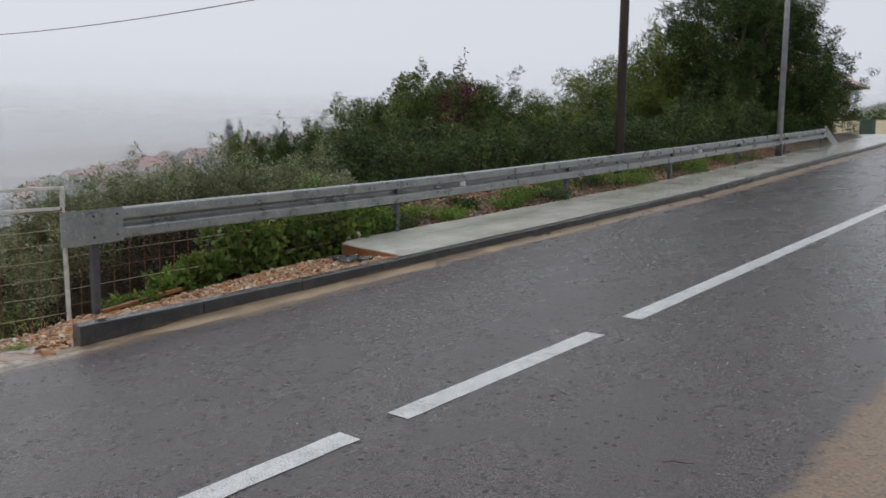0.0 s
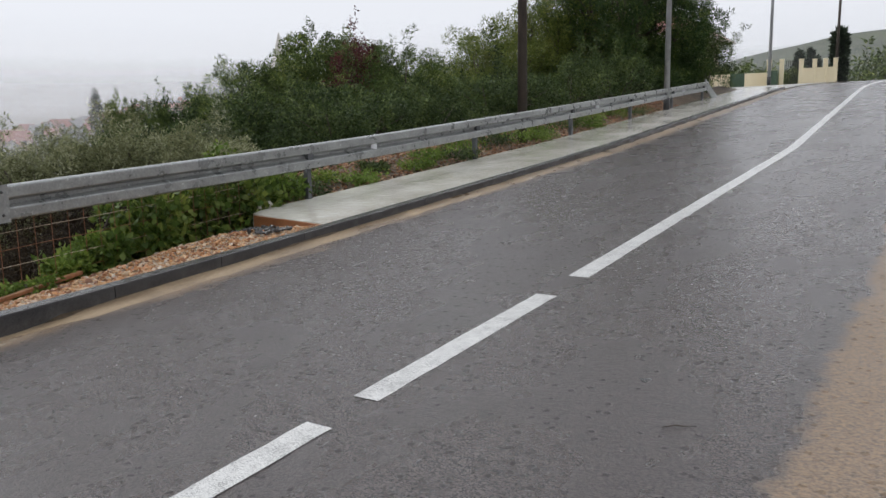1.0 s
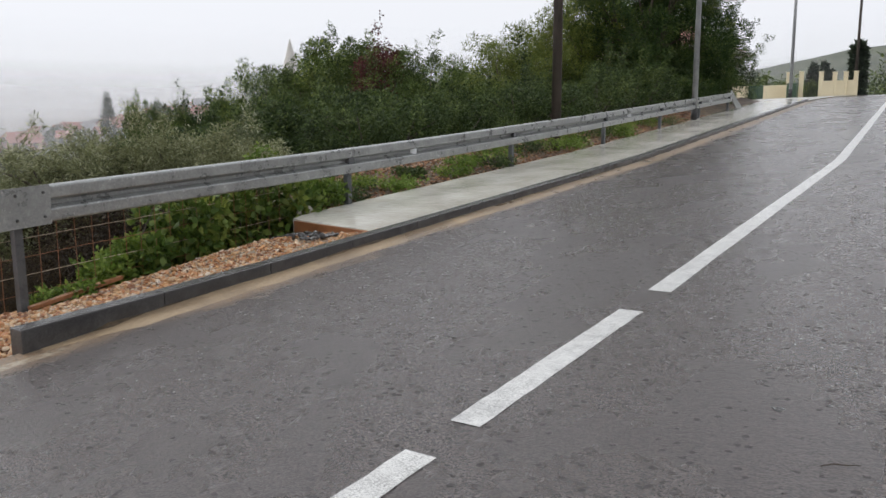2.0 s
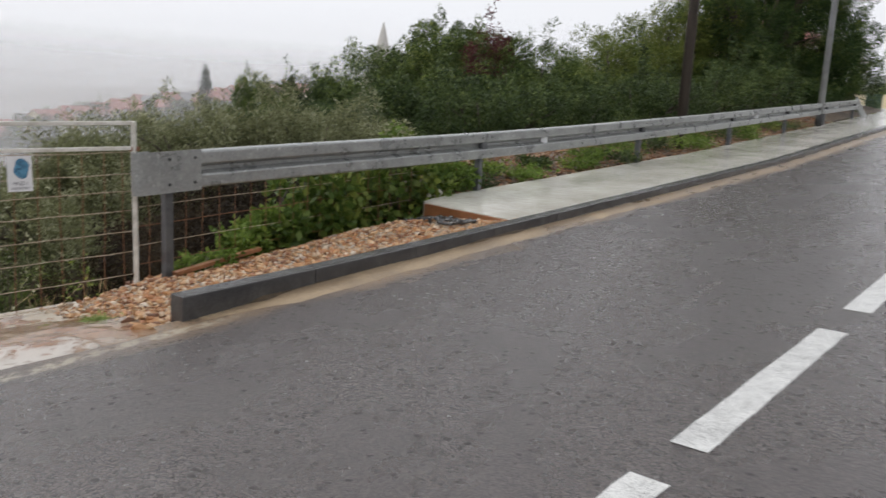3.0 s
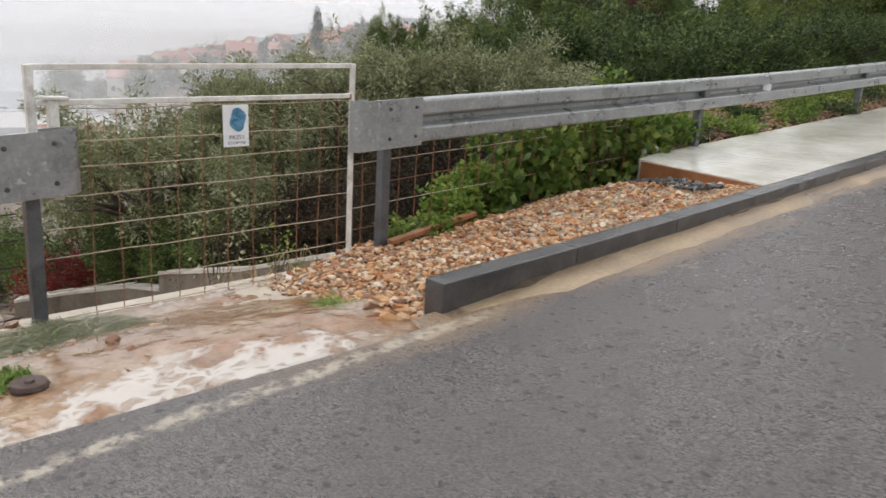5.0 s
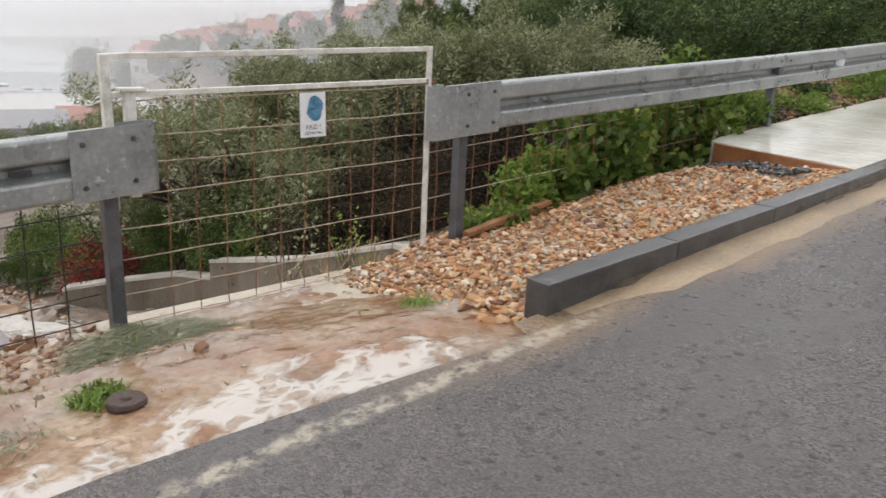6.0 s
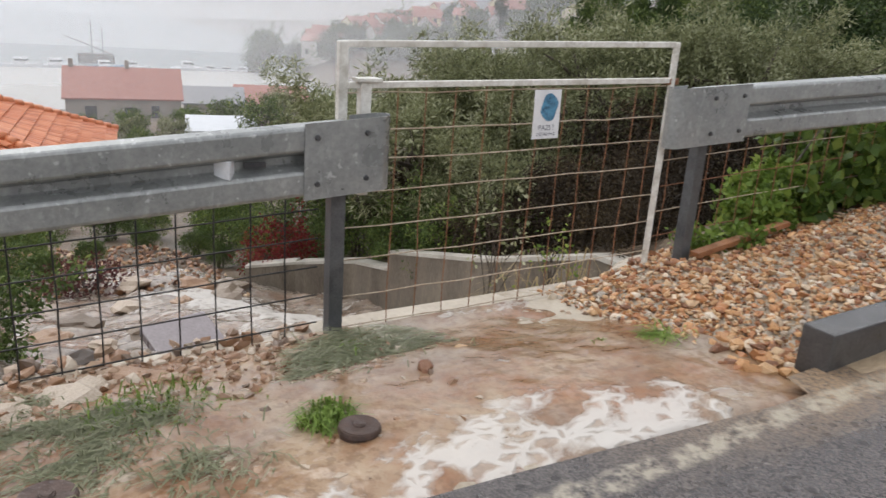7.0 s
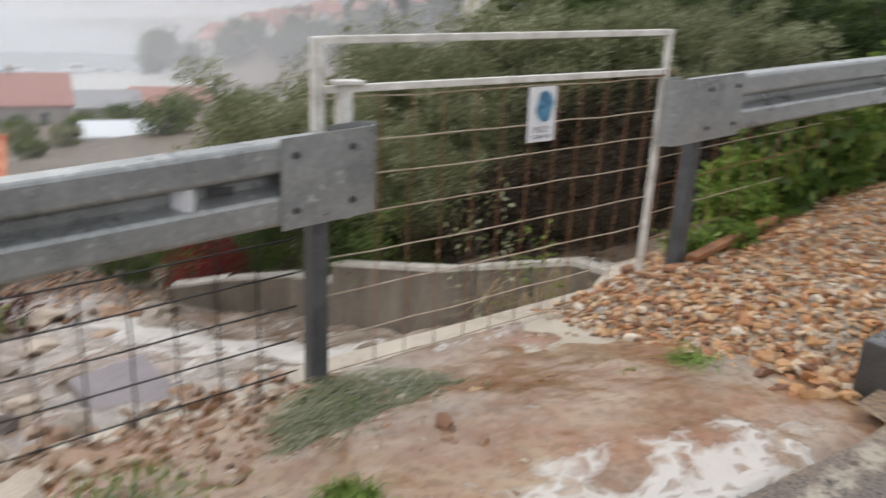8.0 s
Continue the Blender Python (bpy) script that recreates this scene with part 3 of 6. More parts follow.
def pebble(seed, n=10, flat=0.6):
    """A small angular stone of about unit size."""
    rng = random.Random(seed)
    bm = bmesh.new()
    bmesh.ops.create_icosphere(bm, subdivisions=1, radius=0.5)
    for v in bm.verts:
        v.co *= rng.uniform(0.50, 1.35)
        v.co.z *= flat
        v.co.y *= 0.72
    return bm


def pebble_data(seed, flat=0.6):
    bm = pebble(seed, flat=flat)
    v = np.array([tuple(q.co) for q in bm.verts])
    f = np.array([[q.index for q in face.verts] for face in bm.faces])
    bm.free()
    return v, f


PEBBLES = [pebble_data(s, 0.46 + 0.09 * (s % 5)) for s in range(9)]


def stone_field(name, spots, material, parent=None, label=""):
    """Many stones in one mesh: spots are (x, y, z, size)."""
    V, F, o = [], [], 0
    for x, y, z, s in spots:
        v, f = PEBBLES[random.randrange(len(PEBBLES))]
        m = np.array(Euler((rand(-0.5, 0.5), rand(-0.5, 0.5), rand(0, 6.3))).to_matrix())
        V.append(v @ m.T * s + (x, y, z))
        F.append(f + o)
        o += len(v)
    V, F = np.concatenate(V), np.concatenate(F)
    return mesh_object(name, V.tolist(), F.tolist(), material, parent, label)


bed = thing("gravel_bed", "heap of wet orange and cream limestone gravel beside the kerb", "gravel", "", "structure")
vs, fs = height_sheet(list(np.arange(-7.5, -5.84, 0.08)), list(np.arange(1.18, 5.1, 0.08)), lambda x, y: gravel_z(x, y) - 0.02 - 0.05 * smooth01((1.45 - y) / 0.2))
mesh_object("gravel_base", vs, fs, APRON, bed, "brown gritty bed under the gravel", True)
spots = []
for i in range(9500):
    y = rand(1.2, 4.95) if i % 8 else rand(1.2, 2.0)
    x = rand(-7.45 + 0.12 * smooth01((2.4 - y)), -5.90)
    s = 0.012 + 0.034 * random.random() ** 1.6
    s *= 1.8 if random.random() < 0.10 else 1
    spots.append((x, y, gravel_z(x, y) + rand(-0.012, 0.012), s))
tagged(stone_field("gravel", spots, GRAVEL, bed), "", "", "", "stuff")
stone_meshes = []
for s in range(8):
    v, f = PEBBLES[s]
    me = bpy.data.meshes.new("stone")
    me.from_pydata(v.tolist(), [], f.tolist())
    me.materials.append(GRAVEL)
    stone_meshes.append(me)


def loose_stone(x, y, z, s, parent):
    ob = new("stone", stone_meshes[random.randrange(8)])
    ob.parent = parent
    ob.matrix_basis = Matrix.LocRotScale((x, y, z), Euler((rand(-0.4, 0.4), rand(-0.4, 0.4), rand(0, 6.3))), (s, s, s * rand(0.7, 1.1)))
    return ob


for i in range(230):
    y = rand(1.42, 3.2)
    x = rand(-7.25, -5.92)
    loose_stone(x, y, gravel_z(x, y) + 0.010, rand(0.03, 0.07), bed)
spill = thing("stone_spill", "spill of wet orange broken stones at the kerb's end", "stones")
for i in range(46):
    a, r = rand(0, 6.3), rand(0, 1) ** 0.7
    x, y = -6.06 + 0.20 * r * math.cos(a), 1.32 + 0.17 * r * math.sin(a)
    loose_stone(x, y, land_z(x, min(y, 1.3)) + 0.03 + 0.05 * (1 - r), rand(0.05, 0.10), spill)



def verge_z(x, y):
    """The rubble bank behind the slab: it rises a little, then falls to the scrub."""
    t = -7.25 - x
    return road_z(-7.0, y) + 0.095 + 0.20 * smooth01(t / 0.9) * smooth01((y - 5.0) / 1.2) - 0.45 * max(0.0, t - 1.0)


verge = [(rand(-8.35, -7.27) - bend(y), y, 0, rand(0.02, 0.07)) for y in [rand(5.3, 23) for i in range(7000)]]
verge = [(x, y, verge_z(x + bend(y), y) + 0.01, s) for x, y, z, s in verge]
tagged(stone_field("rubble_verge", verge, LITTER), "strip of wet reddish rubble behind the footpath", "rubble", "", "stuff")
base_vs, base_fs = height_sheet(list(np.arange(-8.9, -7.15, 0.25)), list(np.arange(5.0, 33, 0.5)), verge_z)
base_vs = [(x - bend(y), y, z) for x, y, z in base_vs]
tagged(mesh_object("verge", base_vs, base_fs, GROUND, None, "", True), "brown earth verge behind the footpath", "verge", "", "structure")

# ---- guardrails ----
PROFILE = ((-0.055, 0.0), (-0.010, 0.008), (-0.003, 0.014), (0.0, 0.024), (0.0, 0.098), (-0.003, 0.106), (-0.010, 0.112), (-0.066, 0.128), (-0.074, 0.136), (-0.074, 0.164), (-0.066, 0.172), (-0.010, 0.188), (-0.003, 0.194), (0.0, 0.202), (0.0, 0.276), (-0.003, 0.286), (-0.010, 0.292), (-0.055, 0.300))
FRONT = [(d, h) for d, h in PROFILE]
BACK = [(d - 0.005, h) for d, h in PROFILE[::-1]]


def beam(parent, y0, y1, step=0.5):
    ring = FRONT + BACK
    vs, fs = [], []
    n = max(1, int(abs(y1 - y0) / step))
    for j in range(n + 1):
        y = y0 + (y1 - y0) * j / n
        for d, h in ring:
            vs.append((rail_x(y) + d, y, rail_top(y) - 0.30 + h))
    k = len(ring)
    for j in range(n):
        for i in range(k):
            fs.append((j * k + i, j * k + (i + 1) % k, (j + 1) * k + (i + 1) % k, (j + 1) * k + i))
    half = len(FRONT)
    for o in (0, n * k):
        for i in range(half - 1):
            fs.append((o + i, o + i + 1, o + k - 2 - i, o + k - 1 - i))
    bm = bmesh.new()
    bv = [bm.verts.new(v) for v in vs]
    for f in fs:
        bm.faces.new([bv[i] for i in f])
    return part("beam", bm, ZINC, parent, "corrugated galvanised beam with two ribs and white streaks")


def rail_post(parent, y, foot):
    """A channel-section post with its open side along the road."""
    x, top = rail_x(y) - 0.085, rail_top(y) - 0.04
    bm = bmesh.new()
    w, d, t = 0.032, 0.034, 0.005
    prof = [(d, w), (-d, w), (-d, w - 0.014), (-d + t, w - 0.014), (-d + t, w - t), (d - t, w - t), (d - t, -w + t), (-d + t, -w + t), (-d + t, -w + 0.014), (-d, -w + 0.014), (-d, -w), (d, -w)]
    lo = [bm.verts.new((x + a, y + b, foot)) for a, b in prof]
    hi = [bm.verts.new((x + a, y + b, top)) for a, b in prof]
    n = len(prof)
    for i in range(n):
        bm.faces.new((lo[i], lo[(i + 1) % n], hi[(i + 1) % n], hi[i]))
    bm.faces.new(hi)
    post = part("post", bm, ZINC_POST, parent, "dull steel channel post")
    sp = box_bm(x + 0.02, x + 0.075, y - 0.05, y + 0.05, rail_top(y) - 0.19, rail_top(y) - 0.11, 0.006)
    part("spacer", sp, ZINC_POST, post)
    return post


def bolt(parent, x, y, z, r=0.013):
    bm = bmesh.new()
    bmesh.ops.create_cone(bm, cap_ends=True, segments=8, radius1=r, radius2=r * 0.7, depth=0.012, matrix=Matrix.Translation((x + 0.006, y, z)) @ Matrix.Rotation(radians(90), 4, "Y"))
    return part("bolt", bm, BOLT, parent)


def end_cap(parent, y_in, y_tip):
    """The flat plate over the beam's end, rolled round at the tip."""
    s = 1 if y_tip > y_in else -1
    r = 0.055
    path = [(0.007, y_in), (0.007, (y_in + y_tip - s * r) / 2), (0.007, y_tip - s * r)]
    for a in range(15, 181, 15):
        path.append((0.007 - r + r * math.cos(radians(a)), y_tip - s * r + s * r * math.sin(radians(a))))
    path.append((0.007 - 2 * r, y_tip - s * 0.16))
    bm = bmesh.new()
    rings = []
    for i, (d, y) in enumerate(path):
        p, q = path[max(0, i - 1)], path[min(len(path) - 1, i + 1)]
        t = Vector((q[0] - p[0], q[1] - p[1])).normalized()
        nx, ny = -t.y * 0.005 * s, t.x * 0.005 * s
        z1, z0 = rail_top(y) + 0.006, rail_top(y) - 0.308
        X = rail_x(y)
        rings.append([bm.verts.new(c) for c in ((X + d, y, z0), (X + d, y, z1), (X + d + nx, y + ny, z1), (X + d + nx, y + ny, z0))])
    for a, b in zip(rings, rings[1:]):
        for k in range(4):
            bm.faces.new((a[k], a[(k + 1) % 4], b[(k + 1) % 4], b[k]))
    bm.faces.new(rings[0])
    bm.faces.new(rings[-1][::-1])
    cap = part("end_cap", bm, ZINC, parent, "flat galvanised end plate rolled round at the tip")
    for y in (y_in + s * 0.055, y_in + s * 0.27):
        for h in (0.055, 0.245):
            bolt(cap, rail_x(y) + 0.008, y, rail_top(y) - 0.30 + h)
    return cap


def reflector(parent, y, h=0.15):
    """A small folded plate standing in the beam's groove."""
    x, z = rail_x(y), rail_top(y) - 0.30 + h
    bm = bmesh.new()
    v = [bm.verts.new((x + a, y + b, z + c)) for a, b, c in ((-0.064, -0.045, -0.034), (-0.064, -0.045, 0.034), (0.006, 0.0, 0.036), (0.006, 0.0, -0.036), (-0.064, 0.035, -0.03), (-0.064, 0.035, 0.03))]
    bm.faces.new((v[0], v[1], v[2], v[3]))
    bm.faces.new((v[3], v[2], v[5], v[4]))
    bm.faces.new((v[1], v[5], v[2]))
    bm.faces.new((v[0], v[3], v[4]))
    bm.faces.new((v[0], v[4], v[5], v[1]))
    part("reflector", bm, SIGN_WHITE, parent, "small pale folded reflector plate in the groove")


uphill = thing("guardrail", "long galvanised steel guardrail running uphill behind the footpath", "guardrail", "guardrails", "", (-7.2, 2.12, -0.15))
for a, b in ((1.95, 5.984), (5.986, 9.984), (9.986, 13.984), (13.986, 17.984), (17.986, 21.984), (21.986, 26.0)):
    beam(uphill, a, b)
end_cap(uphill, 2.34, 1.80)
for y in (2.10, 5.95, 9.85, 13.75, 17.7, 21.6, 25.5):
    rail_post(uphill, y, -0.35 if y < 3 else road_z(-7.2, y) - 0.25)
for y in (7.2, 15.2, 22.8):
    reflector(uphill, y)
for y in (5.9, 6.06, 9.9, 10.06, 13.9, 14.06):
    for h in (0.06, 0.24):
        bolt(uphill, rail_x(y), y, rail_top(y) - 0.30 + h, 0.007)
bm = box_bm(-0.02, 0.02, -0.9, 0.9, -0.14, 0.14, 0.006, Matrix.Translation((rail_x(26.6) - 0.05, 26.75, rail_top(26) - 0.36)) @ Matrix.Rotation(radians(-20), 4, "X"))
part("terminal", bm, ZINC, uphill, "sloping end of the beam dropping to the ground")
downhill = thing("guardrail", "galvanised steel guardrail with a plated end beside the gate", "guardrail", "guardrails", "", (-7.2, -0.05, -0.3))
beam(downhill, -0.02, -4.0, 0.5)
beam(downhill, -4.01, -8.0, 0.5)
end_cap(downhill, -0.202, 0.188)
for y in (-0.03, -4.0, -7.9):
    rail_post(downhill, y, -0.50)
reflector(downhill, -0.50)
reflector(downhill, -4.5)
bm = box_bm(0, 0.012, -0.07, 0.02, -0.012, 0.012, 0.003, Matrix.Translation((rail_x(-0.4) - 0.066, -0.36, rail_top(-0.4) - 0.15)))
part("splice_bolt", bm, BOLT, downhill)


# ---- gate, wire fences, sign ----
GX = -7.26


def bar(name, a, b, size, material, parent, label=""):
    """A square steel tube from a to b."""
    a, b = Vector(a), Vector(b)
    L = (b - a).length
    bm = box_bm(-size / 2, size / 2, -size / 2, size / 2, 0, L, size * 0.14)
    q = (b - a).to_track_quat("Z", "X").to_matrix().to_4x4()
    bmesh.ops.transform(bm, matrix=Matrix.Translation(a) @ q, verts=bm.verts)
    return part(name, bm, material, parent, label)


def wire(name, a, b, r, material, parent, sag=0.0, kinks=7, wob=0.004):
    pts = []
    for i in range(kinks + 1):
        t = i / kinks
        p = Vector(a).lerp(Vector(b), t)
        w = 0 if i in (0, kinks) else wob
        pts.append((p.x + rand(-w, w), p.y + rand(-w, w), p.z - sag * 4 * t * (1 - t) + rand(-w, w)))
    v, f = tube(pts, r, 5)
    return mesh_object(name, v, f, material, parent, "", True)


gate = thing("wire_gate", "cream-painted steel gate with rusty wire mesh, closed", "gate", "", "", (GX, 1.0, -0.28))
bar("left_upright", (GX - 0.03, 0.016, 0.30), (GX - 0.03, 0.014, 1.012), 0.042, WHITE_PAINT, gate)
bar("right_upright", (GX - 0.01, 1.876, -0.32), (GX + 0.018, 1.850, 1.081), 0.034, WHITE_PAINT, gate)
bar("top_bar", (GX - 0.03, 0.014, 1.000), (GX + 0.018, 1.852, 1.068), 0.028, WHITE_PAINT, gate)
bar("middle_bar", (GX, 0.03, 0.834), (GX + 0.012, 1.840, 0.884), 0.027, WHITE_PAINT, gate)
bar("latch_post", (GX, 0.105, 0.36), (GX, 0.105, 0.852), 0.05, WHITE_PAINT, gate)
part("latch_cap", box_bm(GX - 0.035, GX + 0.035, 0.06, 0.175, 0.850, 0.866, 0.004), WHITE_PAINT, gate, "flat chipped cap on the latch post")
part("hinge_band", box_bm(GX - 0.026, GX + 0.026, 1.826, 1.895, 0.862, 0.897, 0.005), RUST, gate, "rusty hinge band")
for i, z in enumerate((0.868, 0.708, 0.578, 0.436, 0.276, 0.124, -0.05, -0.20)):
    wire("horizontal_wire", (GX, 0.03, z - 0.066), (GX, 1.856, z - 0.012), 0.0033, PALE_WIRE, gate, 0.004, 9)
for i in range(11):
    y = 0.26 + i * 0.152
    lo = -0.30 + 0.03 * y
    wire("vertical_wire", (GX - 0.006, y + rand(-0.01, 0.01), lo), (GX - 0.006, y + rand(-0.01, 0.012), 0.838 + 0.026 * y), 0.0029, RUST, gate, 0, 7)
side = thing("wire_fence", "rusty square wire mesh behind the guardrail", "fence", "fences", "", (GX - 0.06, 2.6, -0.1))
for i in range(6):
    z = -0.16 + i * 0.148
    wire("horizontal_wire", (GX - 0.07, 1.92, z), (GX - 0.12, 5.2, z + 0.22), 0.0032, RUST if i % 2 else PALE_WIRE, side, 0, 8)
for i in range(20):
    y = 2.02 + i * 0.155
    wire("vertical_wire", (GX - 0.075, y, -0.22 + 0.06 * (y - 2)), (GX - 0.075, y, 0.66 + 0.066 * (y - 2)), 0.0032, RUST, side, 0, 4)
mesh = thing("wire_fence", "black coated square wire mesh below the guardrail", "fence", "fences", "", (GX, -2, -0.4))
for i in range(7):
    z = 0.285 - i * 0.132
    wire("horizontal_wire", (GX, -0.09, z + 0.02), (GX, -5.2, z - 0.30), 0.0038, BLACK_WIRE, mesh, 0, 16, 0.003)
for i in range(34):
    y = -0.235 - i * 0.149
    wire("vertical_wire", (GX - 0.007, y, -0.44 + 0.06 * y), (GX - 0.007, y, 0.40 + 0.06 * y), 0.0038, BLACK_WIRE, mesh, 0, 5, 0.003)

sign = thing("warning_sign", "white plastic warning sign with a blue picture, tied to the gate", "sign", "", "", (GX + 0.02, 1.04, 0.6))
lean = Matrix.Translation((GX + 0.024, 1.055, 0.711)) @ Matrix.Rotation(radians(1.5), 4, "X")
part("plate", box_bm(-0.002, 0.002, -0.078, 0.078, -0.118, 0.118, 0.0015, lean), SIGN_WHITE, sign)


def flat_shape(points, m, thick=0.0008):
    bm = bmesh.new()
    f = bm.faces.new([bm.verts.new((0.0026, y, z)) for y, z in points])
    r = bmesh.ops.extrude_face_region(bm, geom=[f])
    bmesh.ops.translate(bm, vec=(thick, 0, 0), verts=[v for v in r["geom"] if isinstance(v, bmesh.types.BMVert)])
    bmesh.ops.transform(bm, matrix=m, verts=bm.verts)
    return bm


part("picture", flat_shape([(0.012 + 0.048 * math.cos(a * 0.35) * (1 + 0.14 * math.sin(a * 1.4)), 0.034 + 0.068 * math.sin(a * 0.35)) for a in range(18)], lean), SIGN_BLUE, sign, "plain blue printed shape")


def lettering(text, size, y, z, parent, m):
    cu = bpy.data.curves.new("lettering", "FONT")
    cu.body, cu.size, cu.align_x, cu.extrude = text, size, "CENTER", 0.0003
    tmp = bpy.data.objects.new("lettering", cu)
    scene.collection.objects.link(tmp)
    bpy.context.view_layer.update()
    me = bpy.data.meshes.new_from_object(tmp)
    bpy.data.objects.remove(tmp)
    me.transform(m @ Matrix.Translation((0.0032, y, z)) @ Matrix(((0, 0, 1, 0), (1, 0, 0, 0), (0, 1, 0, 0), (0, 0, 0, 1))))
    me.materials.clear()
    me.materials.append(SIGN_INK)
    ob = new("lettering", me)
    ob.parent = parent
    ob.matrix_parent_inverse = Matrix.Translation(parent.location).inverted()
    ob["label"] = "dark printed words"
    return ob


lettering("PAZI !", 0.036, 0.0, -0.076, sign, lean)
lettering("O\u0160TAR PAS", 0.0215, 0.0, -0.103, sign, lean)

# ---- apron, sill, ramp walls ----
vs, fs = height_sheet(list(np.arange(-7.33, -5.65, 0.06)), list(np.arange(-6.0, 1.36, 0.08)), lambda x, y: land_z(x, y) + 0.012 + 0.012 * noise.noise((x * 3, y * 3, 2)))
tagged(mesh_object("apron", vs, fs, APRON, None, "", True), "mud-washed concrete apron between road and gate", "apron", "", "structure")
sill = thing("gate_sill", "rough pale concrete sill under the gate", "sill", "", "structure", (GX, 1, -0.3))
bm = box_bm(-7.40, -7.235, -0.1, 2.05, -0.95, -0.225, 0.012)
for v in bm.verts:
    v.co.z += 0.022 * (v.co.y - 1.0) - 0.035 + 0.01 * noise.noise(v.co * 5)
part("sill_block", bm, APRON, sill)
ramp_wall = thing("retaining_wall", "stained concrete retaining wall beside the flooded ramp", "wall", "", "structure", (-9, 2.1, -1.5))


def wall_run(points, thick, name="wall_panel"):
    """A wall along (x, y, top, foot) points, with a paler coping."""
    for (xa, ya, ta, fa), (xb, yb, tb, fb) in zip(points, points[1:]):
        d = Vector((xb - xa, yb - ya))
        nrm = Vector((-d.y, d.x)).normalized() * thick
        for nm, lift, over, mt in ((name, 0, 0, WALL_CONCRETE), ("coping", 0.035, 0.012, COPING)):
            bm = bmesh.new()
            lo_a, lo_b = (ta, tb) if lift else (fa, fb)
            o = nrm.normalized() * over
            q = [(xa - o.x, ya - o.y), (xb - o.x, yb - o.y), (xb + nrm.x + o.x, yb + nrm.y + o.y), (xa + nrm.x + o.x, ya + nrm.y + o.y)]
            tops = (ta + lift, tb + lift, tb + lift, ta + lift)
            lows = (lo_a, lo_b, lo_b, lo_a)
            a = [bm.verts.new((*p, z)) for p, z in zip(q, lows)]
            b = [bm.verts.new((*p, z)) for p, z in zip(q, tops)]
            bm.faces.new(a[::-1])
            bm.faces.new(b)
            for k in range(4):
                bm.faces.new((a[k], a[(k + 1) % 4], b[(k + 1) % 4], b[k]))
            part(nm, bm, mt, ramp_wall)


wall_run([(-13.1, 1.12, -2.03, -3.4), (-12.7, 1.62, -1.90, -3.4), (-11.9, 2.04, -1.67, -3.4), (-11.1, 2.10, -1.50, -3.2)], 0.16)
wall_run([(-11.1, 2.10, -1.31, -3.2), (-9.4, 2.16, -0.86, -2.6), (-8.1, 2.27, -0.43, -1.8), (-7.75, 2.25, -0.40, -1.5), (-7.45, 2.06, -0.36, -1.2)], 0.16)


# ---- muddy water ----
def water_sheet(name, xs, ys, height, foam, material, label):
    vs, fs = height_sheet(xs, ys, height)
    ob = mesh_object(name, vs, fs, material, None, "", True)
    at = ob.data.attributes.new("foam", "FLOAT", "POINT")
    at.data.foreach_set("value", [foam(v[0], v[1]) for v in vs])
    return tagged(ob, label, "water", "", "structure")


def apron_water(x, y):
    deep = 0.020 + 0.022 * smooth01((x + 7.0) / 0.5) * smooth01((-5.78 - x) / 0.2)
    return land_z(x, y) + deep - 0.02 * smooth01((y - 0.9) / 0.35) * smooth01((-6.1 - x) / 0.3) + 0.010 * noise.noise((x * 5, y * 5, 7)) + 0.006 * noise.noise((x * 13, y * 11, 2))


def apron_foam(x, y):
    c = -5.82 - 0.14 * smooth01((1.0 - y) / 0.8) * smooth01((y + 0.6) / 0.6) + 0.04 * math.sin(y * 2.3) - 0.08 * smooth01((-0.6 - y))
    w = 0.15 + 0.17 * smooth01((1.05 - y) / 0.5) * smooth01((y + 0.35) / 0.4)
    f = math.exp(-((x - c) / w) ** 2) * smooth01((1.28 - y) / 0.35)
    arm = math.exp(-((x + 6.45 + 0.55 * (y - 0.35)) / 0.12) ** 2) * smooth01((0.75 - abs(y - 0.35)) / 0.4) * 0.55
    lip = math.exp(-((x + 7.22) / 0.07) ** 2) * smooth01((y + 0.1) / 0.3) * smooth01((1.9 - y) / 0.4) * 0.8
    return max(f, arm, lip)


water_sheet("flood_water", list(np.arange(-7.26, -5.66, 0.03)), list(np.arange(-6.0, 1.33, 0.035)), apron_water, apron_foam, FLOOD, "shallow muddy run-off with torn white foam at the road's edge")


def ramp_water(x, y):
    return bank_z(x, y) + 0.10 + 0.07 * noise.noise((x * 2.2, y * 2.2, 4)) + 0.035 * noise.noise((x * 6, y * 6, 1))


def ramp_foam(x, y):
    c = 1.25 - 0.20 * (-7.5 - x)
    return 1.0 * math.exp(-((y - c) / 0.55) ** 2) * smooth01((x + 12.6) / 1.5)


water_sheet("torrent", list(np.arange(-13.5, -7.38, 0.06)), list(np.arange(-2.3, 2.12, 0.06)), ramp_water, ramp_foam, TORRENT, "foaming brown torrent rushing down the ramp below the gate")


